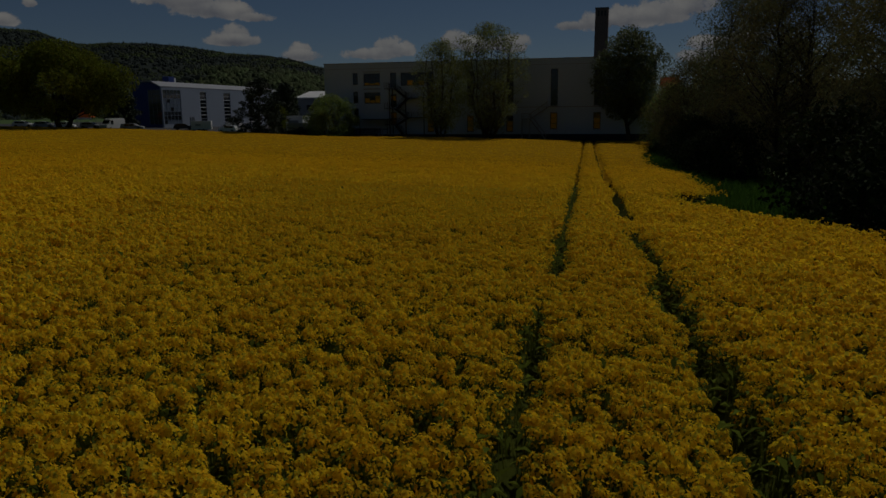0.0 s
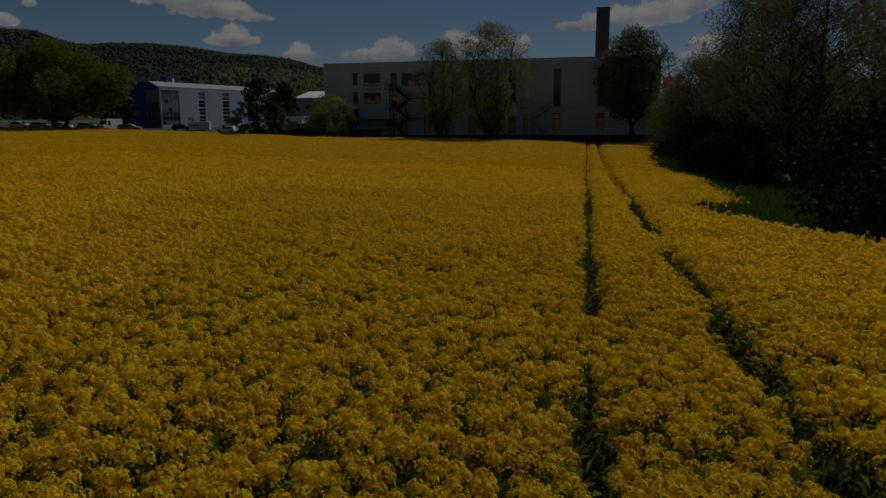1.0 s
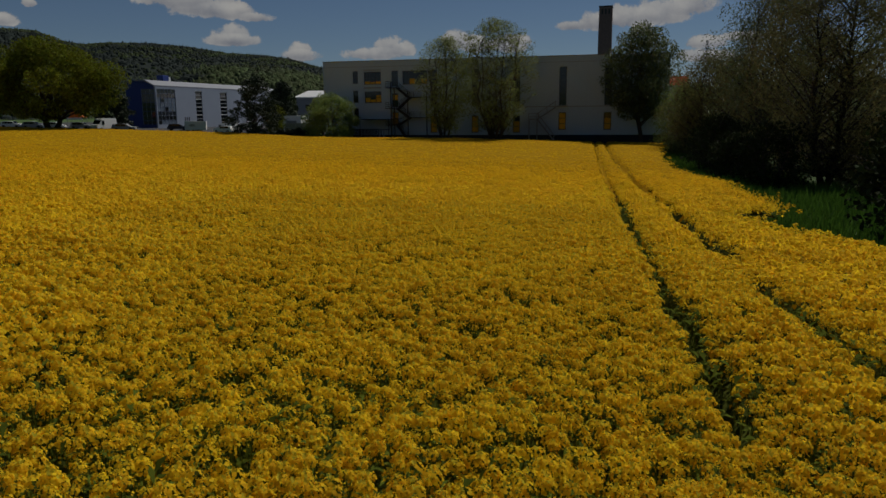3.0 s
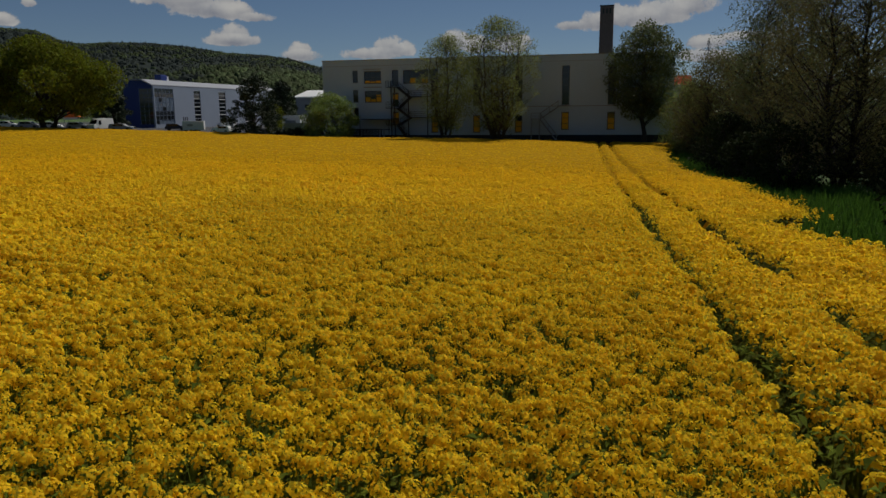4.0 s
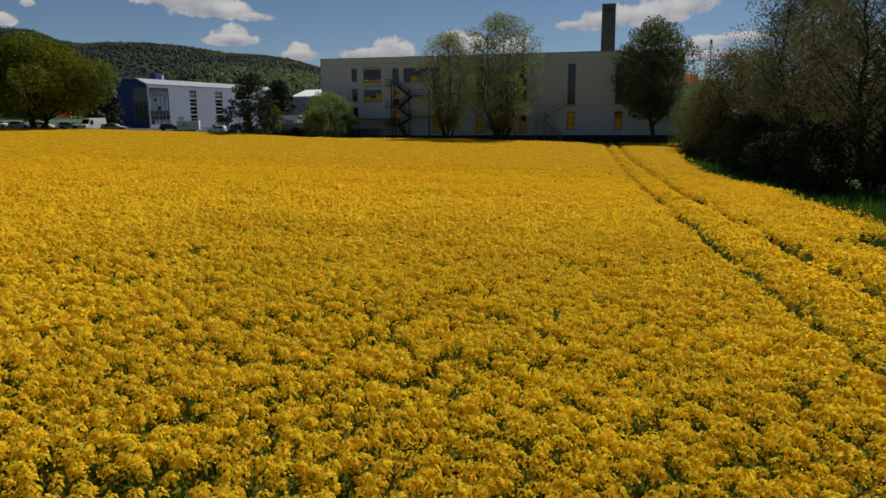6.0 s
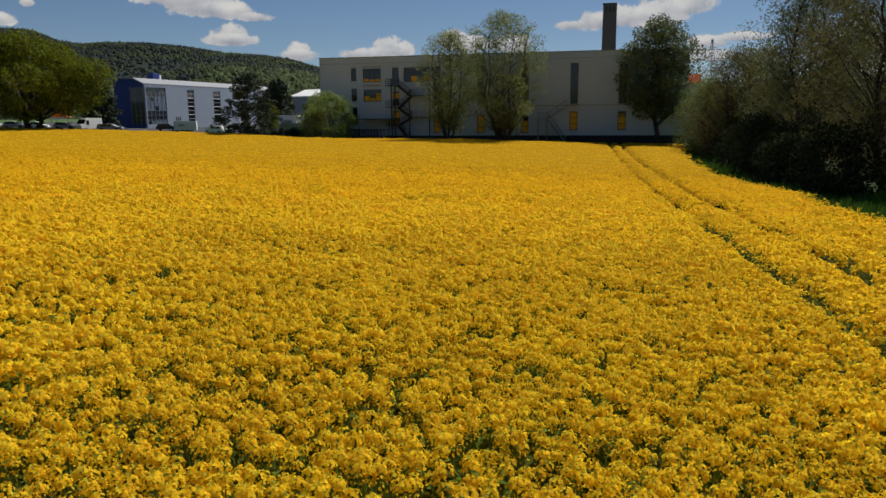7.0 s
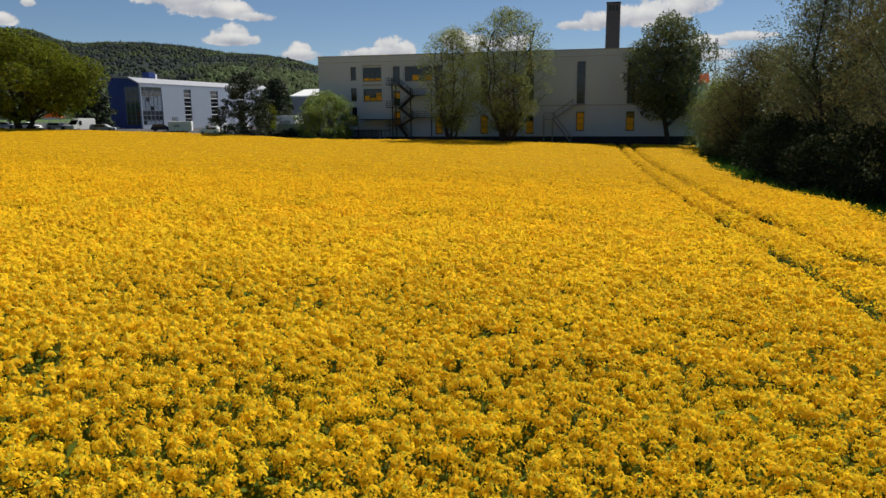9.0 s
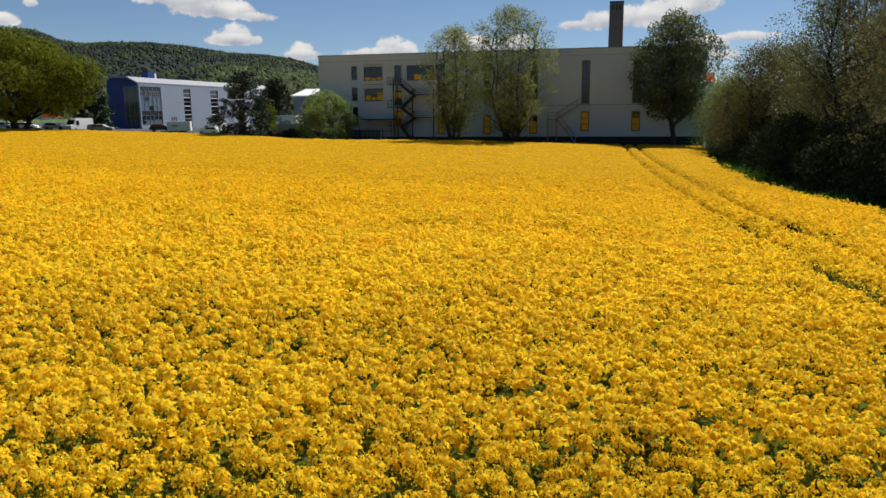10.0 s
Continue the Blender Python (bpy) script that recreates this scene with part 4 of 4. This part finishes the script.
tree("broad_maple", -76.5, 146, 16.2, 11.9, 4.3, "broad spreading maple with yellow-green spring leaves at the field edge", LEAF_OAK, DARKBARK,
     stems=3, lobes=95, lobe_r=2.5, leaves=430, leaf=0.24, widest=0.45, trunk_r=0.75, seed=21, splay=1.6, hollow=0.62, shell=0.6)
tree("conifer", -35.3, 140.5, 11.2, 5.4, 0.8, "dark ragged pine tree beside the car park", LEAF_PINE, DARKBARK,
     lobes=70, lobe_r=1.15, leaves=170, leaf=0.2, widest=0.36, trunk_r=0.28, seed=22, flat=0.55, hollow=0.2, slim=0.4)
tree("round_bush", -20.8, 136, 8.1, 5.1, 0.5, "rounded light green bush in front of the wall", LEAF_BUSH, BARK,
     stems=4, lobes=90, lobe_r=1.1, leaves=170, leaf=0.14, widest=0.42, trunk_r=0.14, seed=23, splay=0.8, hollow=0.55)
tree("birch", -0.4, 129, 17.6, 5.2, 3.0, "slender half-leafed spring tree with several stems", LEAF_SPRING, DARKBARK,
     stems=4, lobes=150, lobe_r=1.15, leaves=110, leaf=0.118, widest=0.58, trunk_r=0.27, seed=24, splay=1.3, hollow=0.1)
tree("birch", 8.0, 127, 20.2, 7.2, 3.0, "tall many-stemmed spring tree with airy pale leaves", LEAF_SPRING, DARKBARK,
     stems=7, lobes=230, lobe_r=1.25, leaves=110, leaf=0.118, widest=0.6, trunk_r=0.3, seed=25, splay=2.0, hollow=0.1)
tree("dark_ash", 32.5, 128, 19.8, 6.2, 6.0, "dense dark green ash tree before the wall end", LEAF_DARK, DARKBARK,
     stems=1, lobes=110, lobe_r=1.7, leaves=200, leaf=0.18, widest=0.52, trunk_r=0.42, seed=26, hollow=0.3, shell=0.5)

# the grove along the right edge of the field: x, y, height, radius, lowest leaves, leaf, seed, how fine its foliage is
GROVE = "dense grove tree shading the field margin"
for x, y, h, r, low, mat, seed, fine in [
        (36.7, 117, 10.2, 4.4, 0.2, LEAF_BUSH, 43, 1), (36.6, 107, 13.8, 6.3, 0.8, LEAF_WILLOW, 31, 1), (42, 112, 14.5, 6.5, 1.0, LEAF_WILLOW, 32, 1),
        (34.0, 84, 20.5, 6.0, 2.0, LEAF_DARK, 33, 1), (40, 92, 21.0, 7.0, 2.0, LEAF_WILLOW, 34, 1), (31.5, 66, 19.5, 7.0, 1.5, LEAF_WILLOW, 35, 2),
        (34.0, 51, 19.0, 6.5, 1.5, LEAF_WILLOW, 36, 2), (34.5, 41, 18.0, 6.5, 1.5, LEAF_WILLOW, 37, 1), (27.5, 24, 17.0, 6.5, 1.5, LEAF_DARK, 38, 0),
        # these four are added as backing, to block the sky through the crowns
        (48, 100, 17.0, 7.5, 0.5, LEAF_DARK, 41, 0), (46, 80, 21.0, 7.5, 0.5, LEAF_DARK, 42, 0), (40, 60, 20.0, 7.5, 1.0, LEAF_DARK, 39, 0), (44, 46, 19.0, 7.5, 1.0, LEAF_DARK, 40, 0)]:
    tree("grove_tree", x, y, h, r, low, GROVE, mat, DARKBARK, stems=2, lobes=(60, 200, 220)[fine], lobe_r=1.7, leaves=(170, 150, 210)[fine], leaf=(0.2, 0.135, 0.12)[fine],
         slim=(0.6, 0.36, 0.3)[fine], widest=0.45, trunk_r=0.35, seed=seed, splay=1.2, droop=0.12, group="grove trees")
rngs = random.Random(77)
for i in range(15):
    y = 18 + i * 6.2
    x = float(np.interp(y, RIGHT_EDGE_Y, RIGHT_EDGE_X)) + rngs.uniform(5.5, 7.5) + (7.5 if 35 < y < 57 else 0)
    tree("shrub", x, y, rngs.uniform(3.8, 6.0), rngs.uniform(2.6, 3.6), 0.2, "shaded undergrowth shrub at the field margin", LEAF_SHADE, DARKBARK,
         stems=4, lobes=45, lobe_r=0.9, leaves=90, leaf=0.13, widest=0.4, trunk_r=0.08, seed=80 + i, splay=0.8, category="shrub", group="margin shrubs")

# Second row, added to fill the bright gaps below the crowns with dark.
for i in range(7):
    y = 36 + i * 6.5
    x = float(np.interp(y, RIGHT_EDGE_Y, RIGHT_EDGE_X)) + rngs.uniform(17.0, 20.0)
    tree("shrub", x, y, rngs.uniform(5.5, 7.0), rngs.uniform(3.6, 4.2), 0.1, "added dark shrub closing the bright gap under the grove", LEAF_SHADE, DARKBARK,
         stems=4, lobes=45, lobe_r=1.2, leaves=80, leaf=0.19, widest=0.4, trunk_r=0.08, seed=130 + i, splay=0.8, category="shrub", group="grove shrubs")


# ---- car park, vehicles and small things round the buildings ----
tagged(sheet("car_park", np.arange(-120, -26, 3.0), np.arange(150, 235, 3.0), lambda x, y: land(x, y) + 0.03, ASPHALT), "grey asphalt car park", "car park", kind="structure")


def profile_body(bm, pts, half, inset=0.0):
    """A vehicle body from its side outline (x, z), pulled in towards the roof."""
    top = max(p[1] for p in pts)
    rows = []
    for s in (-1, 1):
        rows.append([bm.verts.new((x, s * (half - inset * max(0, z - 0.9) / max(0.1, top - 0.9)), z)) for x, z in pts])
    bm.faces.new(rows[0])
    bm.faces.new(rows[1][::-1])
    n = len(pts)
    for i in range(n):
        bm.faces.new((rows[0][i], rows[1][i], rows[1][(i + 1) % n], rows[0][(i + 1) % n]))
    bmesh.ops.recalc_face_normals(bm, faces=bm.faces)
    bmesh.ops.bevel(bm, geom=list(bm.edges), offset=0.04, segments=2, affect="EDGES")
    return bm


CAR = [(-2.1, 0.35), (-2.15, 0.75), (-1.95, 0.95), (-1.75, 1.4), (-0.5, 1.47), (0.35, 1.4), (1.05, 0.95), (1.95, 0.8), (2.1, 0.6), (2.08, 0.35)]
ESTATE = [(-2.25, 0.35), (-2.3, 0.9), (-2.05, 1.45), (-0.5, 1.5), (0.45, 1.43), (1.15, 0.98), (2.1, 0.82), (2.25, 0.6), (2.2, 0.35)]
VAN = [(-2.6, 0.4), (-2.65, 1.2), (-2.55, 2.45), (0.9, 2.5), (1.35, 2.2), (1.95, 1.35), (2.55, 1.15), (2.65, 0.8), (2.6, 0.4)]
LOWVAN = [(-2.4, 0.4), (-2.42, 1.1), (-2.3, 1.95), (0.7, 1.98), (1.2, 1.8), (1.75, 1.2), (2.35, 1.05), (2.45, 0.75), (2.4, 0.4)]


def vehicle(name, x, y, turn, outline, paint, label, category, half=0.88):
    v = empty(name, pose(x, y, float(land(x, y)) + 0.03, 0, 0, turn), label, category, "parked vehicles")
    part("body", profile_body(bmesh.new(), outline, half, 0.14), paint, v)
    top = max(p[1] for p in outline)
    front = max(p[0] for p in outline)
    van = top > 1.8
    zl, zh = (1.25, top - 0.45) if van else (0.98, top - 0.12)
    spans = [(0.75, 1.3)] if van else [(-1.5, -0.55), (-0.48, 0.42)]
    for a, b in spans:
        for s in (-1, 1):
            part("side_window", boxes((a, s * (half - 0.02) - 0.03 if s > 0 else -half - 0.012, zl, b, s * half + 0.012 if s > 0 else -(half - 0.05), zh)), GLASS, v)
    bm = bmesh.new()
    (xa, za), (xb, zb) = ((1.38, top - 0.36), (1.92, 1.38)) if van else ((0.42, top - 0.08), (1.03, 0.98))
    if name == "low_van":
        (xa, za), (xb, zb) = (1.22, 1.76), (1.74, 1.24)
    w = half - 0.17
    vs = [bm.verts.new(q) for q in ((xa + 0.03, -w, za), (xa + 0.03, w, za), (xb + 0.03, w + 0.05, zb), (xb + 0.03, -w - 0.05, zb))]
    bm.faces.new(vs)
    bmesh.ops.solidify(bm, geom=list(bm.faces), thickness=0.03)
    part("windscreen", bm, GLASS, v)
    for s in (-1, 1):
        part("headlight", boxes((front - 0.14, s * (half - 0.3) - 0.14, 0.6, front + 0.01, s * (half - 0.3) + 0.14, 0.76), bevel=0.02), SHADEGLASS, v)
        for wx in (-front * 0.62, front * 0.6):
            bm = bmesh.new()
            rod(bm, (wx, s * half - 0.12, 0.33), (wx, s * half + 0.03, 0.33), 0.33, sides=16)
            wheel = part("wheel", bm, RUBBER, v)
            bm = bmesh.new()
            rod(bm, (wx, s * (half + 0.035) - 0.02, 0.33), (wx, s * (half + 0.035) + 0.02, 0.33), 0.2, sides=12)
            part("rim", bm, GALV, wheel)
    return v


vehicle("van", -69.5, 153.0, -110, VAN, WHITE, "white high-roofed delivery van in the car park", "van", 1.0)
vehicle("estate_car", -65.4, 153.2, 8, ESTATE, GREY, "grey estate car parked beside the van", "car")
vehicle("car", -67.5, 159.5, 12, CAR, CARDARK, "dark parked car behind the van", "car")
vehicle("car", -58.2, 163.0, 20, CAR, CARDARK, "black parked car below the glazed corner", "car")
vehicle("car", -53.6, 160.0, 10, CAR, CARDARK, "dark saloon car next to the trailer", "car")
vehicle("low_van", -45.6, 156.5, 172, LOWVAN, WHITE, "white low panel van in front of pale cladding", "van", 0.95)
vehicle("low_van", -42.6, 160.0, 172, LOWVAN, WHITE, "white panel van at the end of the row", "van", 0.95)
vehicle("car", -44.6, 151.2, 165, CAR, WHITE, "white parked car at the field edge", "car")
vehicle("car", -82.0, 158, 6, CAR, WHITE, "white car parked under the maple", "car")
vehicle("car", -86.5, 158, 6, CAR, GALV, "silver car parked under the maple", "car")
vehicle("car", -91.0, 158, 6, CAR, WHITE, "white car in the shade of the maple", "car")
vehicle("car", -77.5, 160, 4, CAR, GALV, "silver car parked beyond the maple trunk", "car")


def trailer(x, y, turn):
    t = empty("box_trailer", pose(x, y, float(land(x, y)) + 0.03, 0, 0, turn), "grey and white box trailer with a faded oval mark", "trailer")
    part("body", boxes((-2.0, -1.1, 0.55, 2.0, 1.1, 2.3), bevel=0.04), material("trailer_grey", (0.62, 0.63, 0.64), 0.6, 0.06, 0.5, 6.0, 0.05), t)
    part("end_door", boxes((2.005, -1.08, 0.6, 2.05, 1.08, 2.25)), WHITE, t, "white rear door")
    bm = bmesh.new()
    bmesh.ops.create_circle(bm, cap_ends=True, segments=24, radius=0.6, matrix=Matrix.Translation((-0.6, -1.115, 1.5)) @ Matrix.Rotation(radians(90), 4, "X") @ Matrix.Diagonal((1, 0.4, 1, 1)))
    bmesh.ops.solidify(bm, geom=list(bm.faces), thickness=0.01)
    part("mark", bm, GREY, t, "dark grey oval sign")
    part("drawbar", boxes((-3.3, -0.06, 0.5, -2.0, 0.06, 0.62)), STEEL, t)
    for s in (-1, 1):
        for wx in (-0.45, 0.45):
            bm = bmesh.new()
            rod(bm, (wx, s * 1.05 - 0.1, 0.33), (wx, s * 1.05 + 0.1, 0.33), 0.33, sides=16)
            part("wheel", bm, RUBBER, t)
    return t


trailer(-50.3, 151.5, 12)


def tent(x, y):
    t = empty("market_tent", pose(x, y, float(land(x, y)) + 0.03, 0, 0, 10), "orange peaked canopy tent over the parked cars", "tent")
    bm = bmesh.new()
    vs = [bm.verts.new(q) for q in ((-1.6, -1.6, 2.3), (1.6, -1.6, 2.3), (1.6, 1.6, 2.3), (-1.6, 1.6, 2.3), (0, 0, 4.6))]
    for i in range(4):
        bm.faces.new((vs[i], vs[(i + 1) % 4], vs[4]))
    bmesh.ops.solidify(bm, geom=list(bm.faces), thickness=0.03)
    part("roof", bm, ORANGE, t)
    part("valance", boxes((-1.6, -1.62, 1.85, 1.6, -1.59, 2.3), (-1.62, -1.6, 1.85, -1.59, 1.6, 2.3)), WHITE, t)
    for sx in (-1.55, 1.55):
        for sy in (-1.55, 1.55):
            part("leg", boxes((sx - 0.03, sy - 0.03, 0, sx + 0.03, sy + 0.03, 2.3)), GALV, t)
    return t


tent(-82.3, 168.0)


def far_hall():
    h = empty("storage_hall", pose(-46.0, 232.0, 0, 0, 0, -14), "low storage hall with a sunlit white roof behind the trees", "building")
    part("wall", boxes((0, 0, -3, 44, 20, 8.0)), GREY, h, "grey cladding in shade")
    bm = bmesh.new()
    front, back = ((-0.5, -0.6), (44.5, -0.6)), ((44.5, 10.0), (-0.5, 10.0))
    low = [bm.verts.new((x, y, 8.0 if y < 0 else 10.2)) for x, y in front + back]
    top = [bm.verts.new((x, y, 8.35 if y < 0 else 10.55)) for x, y in front + back]
    bm.faces.new(low[::-1])
    bm.faces.new(top)
    for i in range(4):
        bm.faces.new((low[i], low[(i + 1) % 4], top[(i + 1) % 4], top[i]))
    part("roof", bm, WHITE, h, "white sheet-metal roof slope in the sun")
    part("rear_roof", boxes((-0.5, 10.0, 8.0, 44.5, 20.4, 8.6)), GREY, h)
    for i in range(6):
        part("window", boxes((3 + i * 6.6, -0.05, 4.4, 7 + i * 6.6, -0.005, 6.0)), GLASS, h)
    return h


far_hall()


def low_annex():
    a = empty("garage", pose(-36.0, 166.0, 0.9, 0, 0, -10), "low white flat-roofed garage beyond the hedge", "garage")
    part("wall", boxes((0, 0, -3.5, 4.2, 5, 1.7)), WHITE, a)
    part("roof", boxes((-0.2, -0.2, 1.7, 4.4, 5.2, 1.95)), WHITE, a)
    part("gate", boxes((0.8, -0.06, -3.0, 3.2, -0.005, 0.9)), GREY, a)
    return a


low_annex()


def garden_wall():
    w = empty("retaining_wall", pose(-32.2, 150.5, 0.3, 0, 0, -8), "pale concrete retaining wall behind the hedge", "wall")
    for i in range(3):
        part("panel", boxes((i * 2.2, 0, -2.6, i * 2.2 + 2.17, 0.25, 1.0), bevel=0.02), CONCRETE, w)
    part("coping", boxes((-0.05, -0.05, 1.0, 6.65, 0.3, 1.12)), CONCRETE, w)
    return w


garden_wall()


def red_house():
    h = empty("house", pose(56.7, 190.0, -2.6, 0, 0, -14), "small house with a red tiled roof between the trees", "house")
    part("wall", boxes((0, 0, -4, 4, 8, 12.3)), CONCRETE, h)
    bm = bmesh.new()
    vs = [bm.verts.new(q) for q in ((-0.3, -0.6, 12.1), (4.3, -0.6, 12.1), (4.3, 4, 14.5), (-0.3, 4, 14.5), (4.3, 8.6, 12.1), (-0.3, 8.6, 12.1))]
    for f in ((0, 1, 2, 3), (3, 2, 4, 5), (0, 3, 5), (1, 4, 2), (0, 5, 4, 1)):
        bm.faces.new([vs[i] for i in f])
    part("roof", bm, RED, h, "red tiled gable roof")
    return h


red_house()


def pylon():
    p = empty("power_pylon", pose(147.2, 420, -4, 0, 0, 20), "slender steel lattice power pylon against the sky", "pylon")
    H = 45.7
    bm = bmesh.new()
    levels = [0, 9, 17, 24, 30, 35, 39, 42, H]

    def corner(k, z):
        w = 3.2 * (1 - z / H) + 0.35
        return ((-1, 1, 1, -1)[k] * w, (-1, -1, 1, 1)[k] * w, z)

    for a, b in zip(levels, levels[1:]):
        for k in range(4):
            rod(bm, corner(k, a), corner(k, b), 0.085, sides=4)
            rod(bm, corner(k, a), corner((k + 1) % 4, b), 0.045, sides=4)
            rod(bm, corner((k + 1) % 4, a), corner(k, b), 0.045, sides=4)
    part("mast", bm, STEEL, p)
    for z, w in ((40, 6.2), (34, 7.5)):
        bm = bmesh.new()
        for s in (-1, 1):
            rod(bm, (0, 0, z), (s * w, 0, z), 0.1, sides=4)
            rod(bm, (0, 0, z + 1.6), (s * w, 0, z), 0.08, sides=4)
            rod(bm, (s * w, 0, z), (s * w, 0, z - 1.6), 0.07, sides=4)
        part("crossarm", bm, STEEL, p)
    return p


pylon()

tree("conifer", -73.6, 168, 9.0, 3.6, 0.5, "dark spruce beside the navy end wall", LEAF_PINE, DARKBARK,
     lobes=60, lobe_r=1.2, leaves=120, leaf=0.22, widest=0.32, trunk_r=0.25, seed=51, flat=0.6, hollow=0.2)
tree("conifer", -36.4, 169, 11.2, 2.9, 1.0, "dark slender conifer behind the pine", LEAF_PINE, DARKBARK,
     lobes=50, lobe_r=1.1, leaves=120, leaf=0.22, widest=0.36, trunk_r=0.25, seed=52, flat=0.7, hollow=0.2)
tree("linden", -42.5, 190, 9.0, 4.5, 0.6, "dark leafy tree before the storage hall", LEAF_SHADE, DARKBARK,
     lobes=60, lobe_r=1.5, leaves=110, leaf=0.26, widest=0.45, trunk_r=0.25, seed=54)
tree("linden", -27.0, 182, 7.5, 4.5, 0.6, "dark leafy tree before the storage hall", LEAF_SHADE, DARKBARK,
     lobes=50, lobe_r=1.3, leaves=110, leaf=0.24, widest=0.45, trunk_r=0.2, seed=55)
tree("young_tree", -33.4, 148, 6.6, 2.2, 1.2, "small yellow-green young tree behind the hedge", LEAF_OAK, BARK,
     lobes=26, lobe_r=0.8, leaves=90, leaf=0.16, widest=0.45, trunk_r=0.1, seed=53)
for i in range(5):
    tree("hedge_plant", -30.6 + i * 1.75, 139.2 - i * 0.2, 2.2, 1.15, 0.1, "clipped dark evergreen hedge plant at the field edge", LEAF_PINE, DARKBARK,
         stems=3, lobes=22, lobe_r=0.55, leaves=110, leaf=0.11, widest=0.5, trunk_r=0.05, seed=60 + i, splay=0.4, category="hedge", group="hedge")


def verge_grass():
    """Long grass between the crop and the grove, and along the foot of the building."""
    rs = np.random.RandomState(90)
    n = 58000
    y = rs.uniform(-12, 132, n)
    e = np.interp(y, RIGHT_EDGE_Y, RIGHT_EDGE_X)
    x = e + rs.uniform(-0.8, 12.0, n)
    far = rs.rand(n) < 0.25
    x[far] = rs.uniform(-30, 40, far.sum())
    y[far] = np.interp(x[far], FAR_EDGE_X, FAR_EDGE_Y) + rs.uniform(-0.5, 8, far.sum())
    k = ~in_field(x, y)
    x, y = x[k], y[k]
    n = len(x)
    z = land(x, y)
    a = rs.rand(n) * 6.283
    h = rs.uniform(0.3, 0.85, n) * (0.6 + 0.8 * value_noise(x + 200, y + 200, 3.0, 17))
    w = rs.uniform(0.015, 0.04, n) * (1 + np.clip(y, 0, 200) / 60)
    lx, ly = rs.normal(0, 0.22, n), rs.normal(0, 0.22, n)
    ca, sa = np.cos(a) * w, np.sin(a) * w
    Q = np.empty((n, 4, 3))
    Q[:, 0] = np.stack([x - ca, y - sa, z], 1)
    Q[:, 1] = np.stack([x + ca, y + sa, z], 1)
    Q[:, 2] = np.stack([x + lx + ca * 0.2, y + ly + sa * 0.2, z + h], 1)
    Q[:, 3] = np.stack([x + lx - ca * 0.2, y + ly - sa * 0.2, z + h], 1)
    return tagged(new("verge_grass", quads_mesh("verge_grass", Q, [BLADE])), "long green grass on the shaded field margin", "grass", kind="stuff")


verge_grass()
